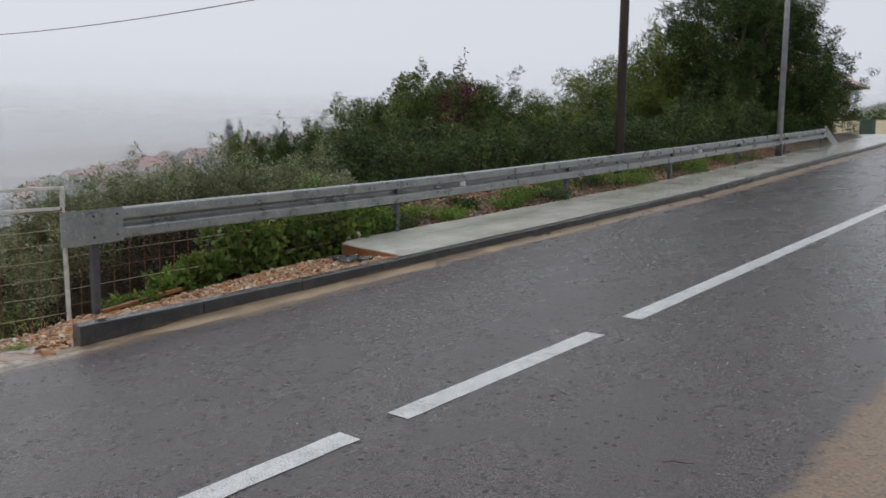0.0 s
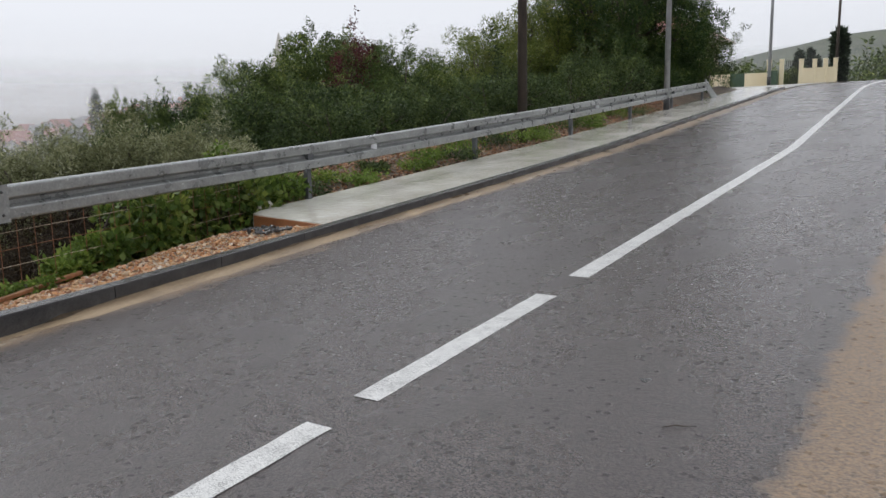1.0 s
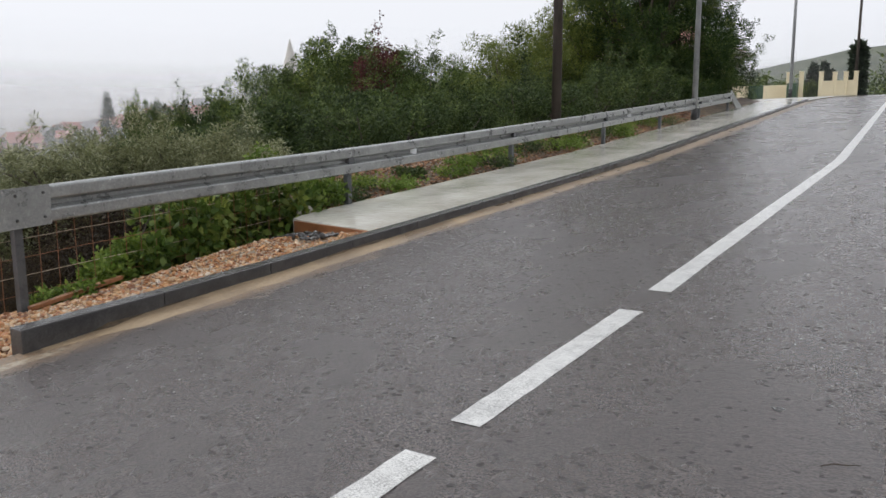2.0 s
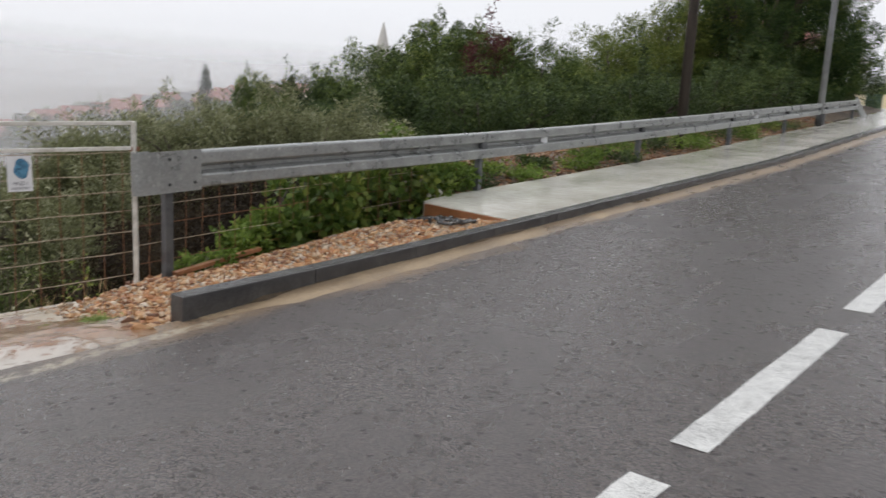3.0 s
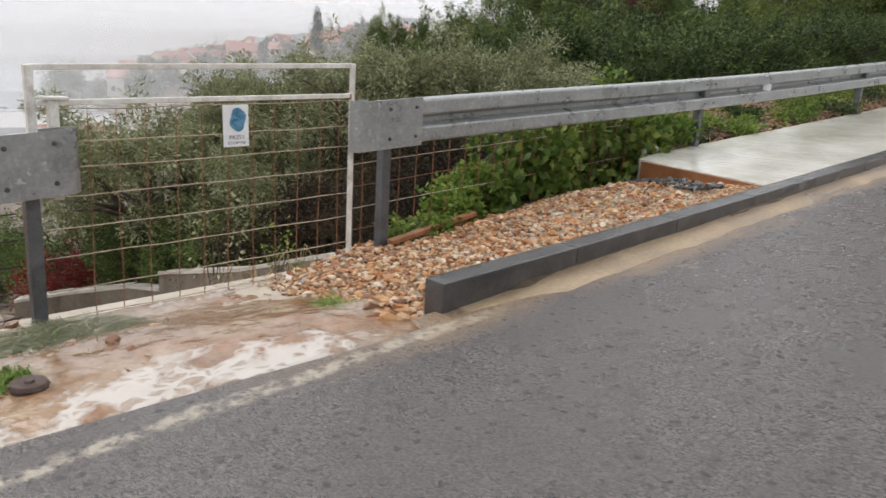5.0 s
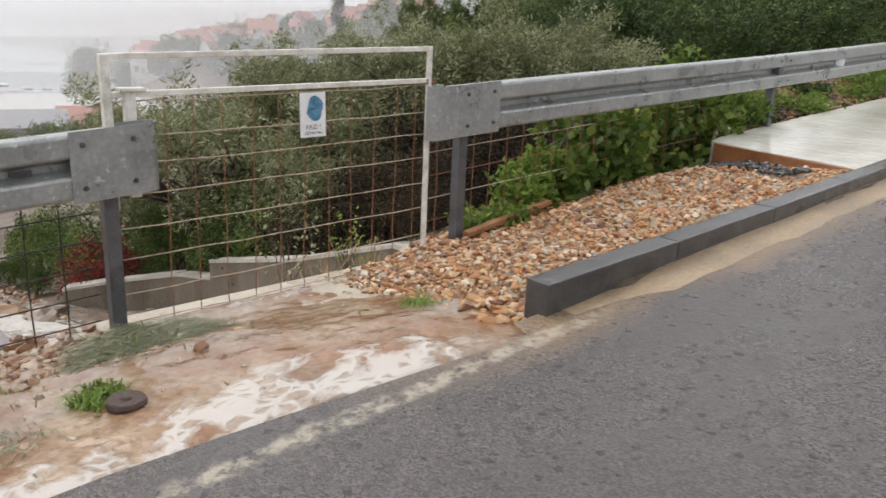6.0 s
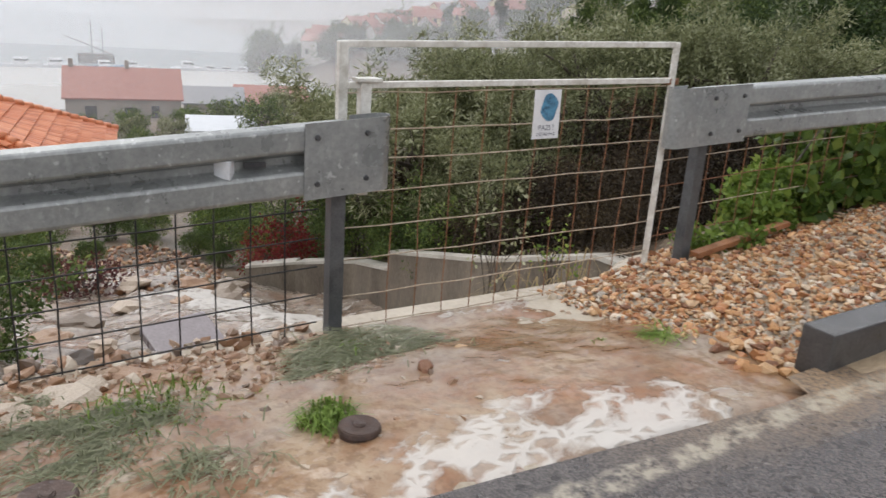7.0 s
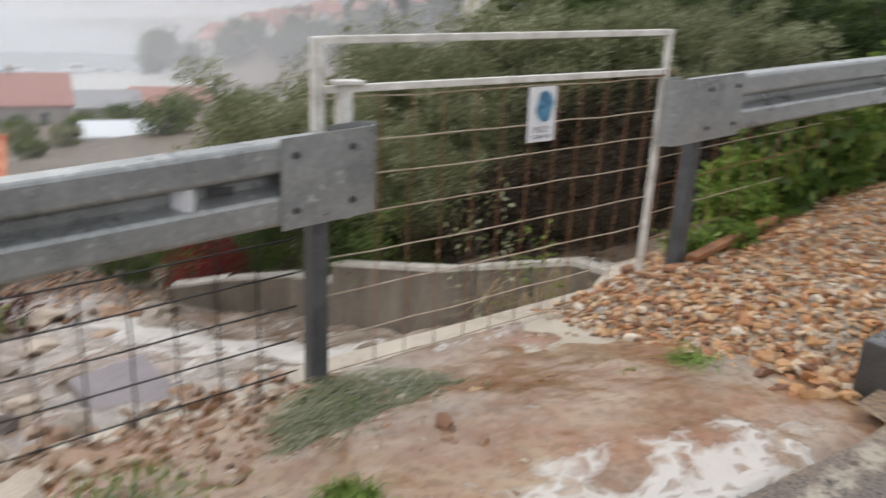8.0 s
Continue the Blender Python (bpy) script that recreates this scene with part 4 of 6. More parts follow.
# ---- plants ----
def leaf_cloud(name, centres, radii, count, size, aspect, material, parent, label="", droop=0.3, rng_seed=1, squash=0.8):
    """Leaves scattered round clump centres: each a small folded blade of its own."""
    rng = np.random.default_rng(rng_seed)
    centres, radii = np.array(centres, float), np.array(radii, float)
    pick = rng.choice(len(centres), count, p=radii ** 2 / (radii ** 2).sum())
    d = rng.normal(size=(count, 3))
    d /= np.linalg.norm(d, axis=1)[:, None]
    p = centres[pick] + d * (radii[pick] * rng.uniform(0.35, 1.0, count) ** 0.6)[:, None] * (1, 1, squash)
    ax = d * 0.7 + rng.normal(size=(count, 3)) * 0.6
    ax[:, 2] -= droop * rng.uniform(-0.6, 1, count)
    ax /= np.linalg.norm(ax, axis=1)[:, None]
    sd = np.cross(ax, rng.normal(size=(count, 3)))
    sd /= np.linalg.norm(sd, axis=1)[:, None] + 1e-9
    nr = np.cross(ax, sd)
    L = (size * rng.uniform(0.6, 1.25, count))[:, None]
    W = L * aspect
    quad = np.stack([p, p + ax * L * 0.45 + sd * W * 0.5 + nr * L * 0.06, p + ax * L, p + ax * L * 0.45 - sd * W * 0.5 + nr * L * 0.06], 1)
    me = bpy.data.meshes.new(name)
    me.vertices.add(count * 4)
    me.vertices.foreach_set("co", quad.reshape(-1))
    me.loops.add(count * 4)
    me.loops.foreach_set("vertex_index", np.arange(count * 4))
    me.polygons.add(count)
    me.polygons.foreach_set("loop_start", np.arange(count) * 4)
    me.update(calc_edges=True)
    me.materials.append(material)
    ob = new(name, me)
    if parent:
        ob.parent = parent
    if label:
        ob["label"] = label
    return ob


def shrub(name, at, radius, height, count, leaf, material, label, category="shrub", seed=1, clump=0.3, aspect=0.4, droop=0.2, trunk=0.05, low=0.0, group="shrubs behind the guardrail", squash=0.8, flare=0.0):
    """A bush or tree: stems that fork, and a crown of many small clumps with gaps between them."""
    rng = random.Random(seed)
    ob = thing(name, label, category, group, "", at)
    stems, crowns = [], []
    arms = 5 if radius < 1.2 else 8
    for i in range(arms):
        a = 6.283 * (i + rng.random() * 0.6) / arms
        r = radius * rng.uniform(0.30, 0.72)
        top = height * rng.uniform(0.62, 0.92)
        p0 = Vector((0.10 * math.cos(a), 0.10 * math.sin(a), -0.35))
        p1 = Vector((r * 0.35 * math.cos(a), r * 0.35 * math.sin(a), height * 0.30))
        p2 = Vector((r * math.cos(a + 0.2), r * math.sin(a + 0.2), top))
        stems.append(tube([p0, p1, p1.lerp(p2, 0.5) + Vector((rng.uniform(-0.1, 0.1), rng.uniform(-0.1, 0.1), 0.05)), p2], [trunk, trunk * 0.7, trunk * 0.45, trunk * 0.15], 6))
        for k in range(3):
            b = a + rng.uniform(-0.8, 0.8)
            s = p1.lerp(p2, rng.uniform(0.1, 0.7))
            e = s + Vector((radius * 0.42 * math.cos(b), radius * 0.42 * math.sin(b), height * rng.uniform(0.02, 0.25)))
            stems.append(tube([s, s.lerp(e, 0.5) + Vector((0, 0, 0.04)), e], [trunk * 0.4, trunk * 0.25, trunk * 0.08], 5))
            crowns.append(e)
        crowns.append(p2)
    n = int(26 + 34 * radius)
    for i in range(n):
        a, u = rng.uniform(0, 6.283), rng.uniform(0, 1)
        h = low + (1 - low) * u
        wide = radius * (math.sin(math.pi * min(0.97, 0.12 + 0.80 * h)) ** 0.6) * rng.uniform(0.45, 1.0)
        if flare:
            wide *= 1 - flare * h
        crowns.append(Vector((wide * math.cos(a), wide * math.sin(a), height * (0.03 + 0.94 * h))))
    v, f = merge(*stems)
    t = mesh_object("stem", v, f, BARK, None, "", True)
    t.parent = ob
    sizes = [clump * rng.uniform(0.55, 1.25) for c in crowns]
    for i in range(int(16 + 22 * radius)):
        c = crowns[rng.randrange(len(crowns))]
        out = Vector((c.x, c.y, max(0.0, c.z - height * 0.4))).normalized()
        for k in range(3):
            crowns.append(c + out * clump * (0.45 + 0.27 * k) + Vector((rng.uniform(-1, 1), rng.uniform(-1, 1), rng.uniform(-0.3, 1.2))) * clump * 0.35)
            sizes.append(clump * (0.42 - 0.09 * k))
    leaf_cloud("crown", [tuple(c) for c in crowns], sizes, count, leaf, aspect, material, ob, "", droop, seed, squash)
    return ob


def turned(x, y, z, a, s=1.0, sz=None):
    return Matrix.LocRotScale((x, y, z), Euler((0, 0, radians(a))), (s, s, sz or s))


def foot(x, y):
    return land_z(x, y)


# olives on the slope below the gate
olive = shrub("olive_tree", (-12.2, 4.3, foot(-12.2, 4.3)), 1.5, 1.95, 26000, 0.08, OLIVE, "silvery green olive tree on the slope below the rail", "tree", 11, 0.30, 0.24, 0.1, 0.07, 0.42)
for x, y, a, s in ((-12.9, 3.0, 160, 1.12), (-11.3, 5.3, 70, 1.02), (-10.3, 6.3, 250, 0.9), (-15.4, 5.8, 20, 1.15), (-11.0, 3.5, 200, 0.72)):
    copy_thing(olive, turned(x, y, foot(x, y) - 0.1, a, s))
# dark tangled growth behind the gate's wall
dark = shrub("evergreen_shrub", (-12.6, 9.9, foot(-12.6, 9.9)), 1.25, 1.75, 30000, 0.058, DARK_LEAF, "dense dark evergreen shrub", "shrub", 21, 0.26, 0.42, 0.15, 0.04)
for x, y, a, s in ((-9.6, 5.8, 200, 0.55), (-9.4, 7.3, 30, 0.6), (-10.2, 9.9, 90, 1.15), (-11.6, 10.8, 180, 1.5), (-10.3, 12.2, 240, 1.2), (-12.0, 13.2, 310, 1.4), (-13.3, 8.6, 10, 1.4), (-10.0, 15.2, 77, 1.2), (-13.6, 11.2, 122, 1.5)):
    copy_thing(dark, turned(x, y, foot(x, y) - 0.12, a, s))
low_green = shrub("evergreen_shrub", (-11.0, 2.7, foot(-11.0, 2.7) - 0.08), 0.7, 0.95, 9000, 0.036, FEATHER, "low green shrub behind the retaining wall", "shrub", 23, 0.16, 0.42, 0.15, 0.025)
for x, y, a, s in ((-11.9, 2.75, 30, 0.9), (-13.0, 2.6, 100, 0.9), (-10.3, 3.1, 220, 0.7), (-14.3, 2.0, 60, 1.1), (-14.0, 2.8, 140, 1.2), (-15.3, 2.4, 300, 1.3)):
    copy_thing(low_green, turned(x, y, foot(x, y) - 0.08, a, s))
# brown brambles whose near-black leaves stand in for shade under the olives
bramble = shrub("bramble_thicket", (-9.2, 3.0, foot(-9.2, 3.0) - 0.1), 0.62, 0.85, 7000, 0.045, SHADED_BRAMBLE, "brown bramble thicket behind the gate, coloured near-black for the hollow's shade", "shrub", 27, 0.17, 0.3, 0.1, 0.016)
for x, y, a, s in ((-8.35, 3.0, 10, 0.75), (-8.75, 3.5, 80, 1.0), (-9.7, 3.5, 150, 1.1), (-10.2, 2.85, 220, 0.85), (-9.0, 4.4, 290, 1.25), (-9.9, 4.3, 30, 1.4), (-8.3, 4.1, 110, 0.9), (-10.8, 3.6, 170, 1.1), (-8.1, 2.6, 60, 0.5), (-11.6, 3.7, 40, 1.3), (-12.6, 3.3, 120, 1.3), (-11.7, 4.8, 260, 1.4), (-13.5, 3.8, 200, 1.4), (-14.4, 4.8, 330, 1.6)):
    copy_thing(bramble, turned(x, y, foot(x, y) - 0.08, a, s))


def crown_at(src, tall, x, y, top, wide, a):
    """A copy whose crown reaches the height top above the falling ground."""
    z = foot(x, y) - 0.15
    return copy_thing(src, turned(x, y, z, a, wide, (top - 0.38 - z) / tall))


holm = shrub("small_oak", (-18.4, 18.3, foot(-18.4, 18.3)), 1.9, 5.6, 42000, 0.085, FEATHER, "tall green tree with an uneven crown", "tree", 31, 0.36, 0.40, 0.1, 0.09, 0.25)
for x, y, top, wide, a in ((-17.6, 19.0, 4.5, 1.0, 130), (-16.3, 18.8, 3.7, 0.8, 300), (-21.6, 13.1, 2.65, 0.42, 20), (-21.1, 13.8, 2.4, 0.42, 200), (-21.6, 16.5, 2.8, 0.75, 60)):
    crown_at(holm, 5.6, x, y, top, wide, a)
for x, y, top, wide, a in ((-21.5, 15.0, 2.4, 1.2, 60), (-15.3, 13.0, 2.35, 1.3, 110)):
    crown_at(dark, 1.75, x, y, top, wide, a)
shrub("red_leaved_shrub", (-15.2, 16.5, foot(-15.2, 16.5) + 2.5), 0.75, 1.9, 4200, 0.095, RED_LEAF, "purplish red shrub growing through the green", "shrub", 41, 0.26, 0.4, 0.1, 0.04)
light = shrub("feathery_shrub", (-13.8, 16.9, foot(-13.8, 16.9)), 1.7, 3.9, 36000, 0.11, FEATHER, "feathery green shrub behind the rail", "shrub", 51, 0.34, 0.18, -0.3, 0.05)
for x, y, top, wide, a in ((-20.0, 16.7, 3.6, 1.2, 90), (-19.2, 17.6, 3.7, 1.2, 190), (-14.2, 14.1, 2.65, 1.05, 20), (-13.1, 17.4, 2.9, 0.95, 250), (-12.6, 14.1, 2.35, 0.95, 310), (-11.6, 17.6, 2.2, 1.0, 140)):
    crown_at(light, 3.9, x, y, top, wide, a)
silver = shrub("silver_bush", (-11.5, 8.2, foot(-11.5, 8.2)), 0.62, 1.24 - foot(-11.5, 8.2), 7000, 0.085, SILVER, "pale silvery bush with upright shoots", "shrub", 55, 0.24, 0.3, -0.4, 0.04, 0.2)
crown_at(silver, 1.24 - foot(-11.5, 8.2), -13.6, 6.9, 1.2, 0.8, 220)
tam = shrub("tamarisk_tree", (-11.4, 26.6, foot(-11.4, 26.6)), 2.7, 6.9, 130000, 0.14, TAMARISK, "tall feathery dark green tree behind the rail", "tree", 61, 0.60, 0.17, -0.5, 0.15, 0.02)
copy_thing(tam, turned(-10.7, 28.6, foot(-10.7, 28.6), 140, 0.82))
yellow_tall = 4.3 - foot(-14.6, 22.6)
yellow = shrub("tamarisk_tree", (-14.6, 22.6, foot(-14.6, 22.6)), 1.9, yellow_tall, 30000, 0.13, YELLOWING, "yellow-green feathery tree beside the dark one", "tree", 63, 0.46, 0.17, -0.5, 0.08, 0.1)
for x, y, top, wide, a in ((-14.3, 20.6, 3.5, 0.85, 100), (-14.5, 24.8, 5.7, 1.1, 200), (-13.2, 25.9, 6.8, 1.15, 310)):
    crown_at(yellow, yellow_tall, x, y, top, wide, a)
crown_at(light, 3.9, -12.4, 22.6, 3.0, 1.1, 80)
crown_at(light, 3.9, -11.6, 24.4, 3.4, 1.1, 170)
under = shrub("evergreen_shrub", (-9.9, 19.2, foot(-9.9, 19.2)), 1.5, 2.3, 14000, 0.08, DARK_LEAF, "deep green undergrowth below the tall tree", "shrub", 71, 0.30, 0.4, 0.1, 0.04)
copy_thing(under, turned(-9.9, 22.4, foot(-9.9, 22.4), 50, 1.0))
copy_thing(under, turned(-10.4, 25.5, foot(-10.4, 25.5), 100, 1.05))
copy_thing(under, turned(-10.2, 17.0, foot(-10.2, 17.0), 200, 0.95))
shrub("small_tree", (-9.75, 32.0, foot(-9.75, 32.0)), 1.1, 3.1, 22000, 0.08, DARK_LEAF, "dark rounded tree beside the villa's wall", "tree", 81, 0.36, 0.4, 0.1, 0.07, 0.05)

# scrub on the slope down to the harbour
far_scrub = shrub("scrub_bush", (-60.0, 27.0, foot(-60.0, 27.0)), 1.5, 2.1, 5000, 0.16, OLIVE, "grey-green bush on the slope above the harbour", "shrub", 57, 0.34, 0.35, 0.1, 0.05, 0.0, "scrub on the slope")
far_green = shrub("scrub_bush", (-52.0, 22.0, foot(-52.0, 22.0)), 1.5, 1.9, 5000, 0.16, FEATHER, "green bush on the slope above the harbour", "shrub", 58, 0.34, 0.35, 0.1, 0.05, 0.0, "scrub on the slope")
rng = random.Random(15)
for i in range(70):
    az, d = radians(rng.uniform(66, 104)), 9.5 + 75 * rng.random() ** 1.3
    x, y = -4.5 - d * math.sin(az), -1.3 + d * math.cos(az)
    if d < 48 and 75 < math.degrees(az) < 90 or -36 < x < -22 and -18 < y < 4.5 or d < 13 and y > 1.0 or d < 24 and math.degrees(az) > 82 or d < 17 or d < 45 and math.degrees(az) < 75 or 75.3 < math.degrees(az) < 78.2:
        continue
    if d > 42 and 74 < math.degrees(az) < 93:
        continue
    src = (far_scrub, far_green)[rng.randrange(2)]
    s = rng.uniform(0.55, 0.8) if d < 20 else rng.uniform(0.9, 1.5)
    copy_thing(src, turned(x, y, foot(x, y) - 0.15, rng.uniform(0, 360), s))

for x, y, s, a in ((-60.0, 5.6, 0.75, 20), (-57.5, 8.0, 0.7, 140), (-66.0, 10.8, 0.9, 250), (-61.5, 3.2, 0.7, 70), (-72.0, 14.8, 1.0, 190), (-70.0, 7.0, 0.9, 330), (-76.0, 4.0, 0.9, 10), (-52.0, 5.2, 0.6, 90), (-68.0, 18.5, 1.1, 60)):
    copy_thing(far_green if a % 20 else far_scrub, turned(x, y, foot(x, y) - 0.1, a, s))

# the low growth under the rail
ivy = thing("ivy_hedge", "glossy dark and yellow-green ivy tumbling over the low fence", "ivy", "", "", (-7.55, 4.4, 0.1))
rng = random.Random(5)
centres, sizes = [], []
for i in range(120):
    y = rng.uniform(3.25, 5.9)
    top = 0.62 * smooth01((y - 2.9) / 0.9) * smooth01((6.15 - y) / 0.5)
    z = gravel_z(-7.3, min(y, 4.9)) - 0.1 + rng.uniform(0, 1) * top
    centres.append((-7.42 - rng.uniform(0, 0.55) + 0.12 * (1 - z), y, z))
    sizes.append(rng.uniform(0.10, 0.22))
cr = leaf_cloud("foliage", [(a + 7.55, b - 4.4, c - 0.1) for a, b, c in centres], sizes, 6800, 0.095, 0.68, IVY, ivy, "", 0.6, 7)
v, f = merge(*[tube([(0.1 + rng.uniform(-.1, .1), k * 0.3 - 1.1, -0.25), (0, k * 0.3 - 1.0, 0.2), (rng.uniform(-.2, .1), k * 0.3 - 0.9, 0.5)], [0.012, 0.009, 0.004], 5) for k in range(8)])
mesh_object("stem", v, f, BARK, None, "", True).parent = ivy


def weed(name, at, radius, height, count, leaf, material, label, seed, aspect=0.6, droop=0.35):
    return shrub(name, at, radius, height, count, leaf, material, label, "plant", seed, radius * 0.34, aspect, droop, 0.006, 0.0, "weeds by the rail", 0.7)


weed("nettle_clump", (-7.42, 2.95, -0.12), 0.20, 0.30, 1000, 0.062, BRIGHT, "fresh green nettle clump beside the gravel", 91)
weed("nettle_clump", (-7.52, 3.35, -0.06), 0.21, 0.34, 1000, 0.062, BRIGHT, "fresh green nettle clump beside the gravel", 92)
for x, y, r, h, seed in ((-7.70, 3.28, 0.20, 0.25, 191), (-7.80, 3.6, 0.26, 0.33, 192), (-7.6, 3.85, 0.24, 0.32, 193)):
    weed("nettle_clump", (x, y, -0.10 + 0.08 * (y - 3)), r, h, 1500, 0.062, BRIGHT, "fresh green nettle clump beside the gravel", seed)
weed("low_weed", (-7.2, 2.55, -0.12), 0.17, 0.16, 420, 0.05, BRIGHT, "low green weed at the foot of the rail", 93)
weed("low_weed", (-7.3, 2.35, -0.14), 0.15, 0.14, 320, 0.05, BRIGHT, "low green weed at the foot of the rail", 94)
weed("climbing_shoot", (-7.5, 4.85, 0.45), 0.20, 0.72, 420, 0.065, BRIGHT, "yellow-green shoots rising over the rail", 95)
weed("low_weed", (-7.42, 5.75, 0.40), 0.26, 0.30, 800, 0.06, BRIGHT, "fresh weed behind the slab", 96)
for k, (y, s) in enumerate(((6.6, 0.7), (7.9, 0.5), (9.2, 0.7), (10.3, 0.9), (11.3, 0.8), (12.0, 0.9), (13.3, 0.7), (14.6, 0.9), (16.2, 0.8), (17.8, 0.9), (6.2, 0.6), (7.2, 0.7), (8.6, 0.6), (9.8, 0.8), (12.7, 0.8), (15.4, 0.8), (19.0, 0.9))):
    off = -7.75 if k < 10 else -7.5
    weed("verge_weed", (off - bend(y), y, verge_z(off, y)), 0.46 * s, 0.17 * s, 900, 0.045, (BRIGHT, DARK_LEAF, GRASS)[k % 3], "low green weed on the rubble verge", 100 + k)
weed("wild_stalk", (-7.75, 1.18, -0.75), 0.20, 1.15, 150, 0.032, OLIVE, "thin straggling stalk behind the gate", 97)
weed("wild_stalk", (-7.9, 1.7, -0.75), 0.16, 0.75, 150, 0.034, BRIGHT, "thin straggling stalk behind the gate", 98)
shrub("crimson_shrub", (-13.45, 1.70, bank_z(-13.45, 1.70)), 0.5, 0.82, 2600, 0.055, SCARLET, "wet crimson shrub above the torrent", "shrub", 99, 0.16, 0.45, 0.2, 0.02, 0, "")
shrub("crimson_shrub", (-12.3, -0.75, bank_z(-12.3, -0.75)), 0.42, 0.36, 1300, 0.05, RED_LEAF, "low purple-brown shrub above the torrent", "shrub", 89, 0.14, 0.45, 0.2, 0.02, 0, "")
near_bush = shrub("evergreen_shrub", (-8.5, -1.72, -1.05), 0.44, 0.66, 9000, 0.040, FEATHER, "dark green shrub behind the black mesh", "shrub", 88, 0.17, 0.42, 0.15, 0.02, 0, "")
for x, y, a, s in ((-15.8, -1.2, 150, 0.5), (-15.6, 0.3, 220, 0.45), (-17.0, 0.0, 40, 0.8), (-17.5, 1.9, 90, 1.2), (-15.0, 2.2, 200, 0.8), (-13.6, -1.1, 60, 0.5), (-12.6, -1.6, 10, 0.7), (-14.6, -0.5, 300, 0.4), (-16.4, 1.2, 30, 0.6), (-15.2, 1.3, 90, 0.45), (-18.4, 0.8, 140, 0.8), (-14.5, 2.9, 70, 0.8), (-19.5, 2.2, 10, 1.0), (-18.6, -0.8, 250, 0.8)):
    copy_thing(near_bush, turned(x, y, bank_z(x, y) + 0.05, a, s))
copy_thing(near_bush, turned(-9.4, -2.6, -1.7, 80, 1.3))
copy_thing(near_bush, turned(-17.2, -1.4, -3.5, 220, 1.7))
copy_thing(near_bush, turned(-14.6, -3.2, -3.4, 20, 1.9))


def tuft(at, radius, count, length, material, label, seed, lay=(0, 0)):
    """A tuft of grass blades, laid over by the water."""
    rng = random.Random(seed)
    vs, fs = [], []
    for i in range(count):
        a, r = rng.uniform(0, 6.283), radius * rng.random() ** 0.6
        x, y = r * math.cos(a), r * math.sin(a)
        L = length * rng.uniform(0.5, 1.2)
        d = Vector((lay[0] + rng.gauss(0, 0.35), lay[1] + rng.gauss(0, 0.35), 0.75 if lay == (0, 0) else 0.16)).normalized()
        w = Vector((-d.y, d.x, 0)).normalized() * 0.0029
        p = Vector((x, y, 0))
        q = p + d * L * 0.55
        e = q + Vector((d.x, d.y, d.z * 0.1 - 0.25)).normalized() * L * 0.45
        o = len(vs)
        vs += [p - w, p + w, q + w, q - w, e]
        fs += [(o, o + 1, o + 2, o + 3), (o + 3, o + 2, o + 4)]
    ob = thing("grass_tuft", label, "grass", "grass on the apron", "", at)
    b = mesh_object("foliage", vs, fs, material)
    b.parent = ob
    return ob


def apron_tuft(x, y, radius, count, length, material, label, seed, lay=(0, 0)):
    return tuft((x, y, land_z(x, y) + 0.01), radius, count, length, material, label, seed, lay)


apron_tuft(-6.33, -0.38, 0.09, 420, 0.13, GRASS, "fresh green grass tuft beside the valve cover", 1)
apron_tuft(-6.75, 0.06, 0.40, 2400, 0.13, DULL_GRASS, "grey-green grass combed flat by the run-off", 2, (0.2, -0.9))
apron_tuft(-6.95, -0.02, 0.14, 500, 0.15, GRASS, "green grass combed flat by the run-off", 3, (0.1, -0.9))
apron_tuft(-6.60, -0.95, 0.27, 2200, 0.13, DULL_GRASS, "silted grey grass under the run-off", 4, (0.5, -0.6))
apron_tuft(-6.72, -0.85, 0.24, 260, 0.10, GRASS, "thin green grass between the stones", 5)
apron_tuft(-6.30, -1.25, 0.30, 2000, 0.12, DULL_GRASS, "silted grey grass under the run-off", 6, (0.5, -0.6))
apron_tuft(-6.36, 1.20, 0.10, 420, 0.14, GRASS, "small green tuft on the apron", 7, (0.2, -0.6))
apron_tuft(-6.42, 0.88, 0.05, 140, 0.06, BRIGHT, "small bright green tuft on the apron", 8)
apron_tuft(-6.15, -0.62, 0.10, 160, 0.07, GRASS, "thin green grass in the run-off", 9, (0.3, -0.7))

for k, (x, y, r) in enumerate(((-6.46, -0.82, 0.28), (-6.28, -1.02, 0.26), (-6.56, -1.16, 0.28), (-6.20, -0.72, 0.16))):
    apron_tuft(x, y, r, 2300, 0.16, DULL_GRASS, "silted grey-green grass combed over by the run-off", 40 + k, (0.5, -0.6))
tuft((-7.72, 1.72, -0.72), 0.10, 46, 0.95, STRAW, "dry straw-coloured stalks behind the gate", 12)
tuft((-7.66, 1.38, -0.72), 0.12, 30, 0.85, STRAW, "dry straw-coloured stalks behind the gate", 13)

for k, (x, y, r) in enumerate(((-6.52, -0.62, 0.20), (-6.12, -0.95, 0.26), (-6.90, -1.25, 0.22), (-6.02, -1.55, 0.30), (-6.45, -1.65, 0.28), (-6.35, -0.95, 0.22))):
    apron_tuft(x, y, r, 520, 0.09, DULL_GRASS if k % 3 else GRASS, "thin silted grass combed down between the stones", 20 + k, (0.3, -0.7))


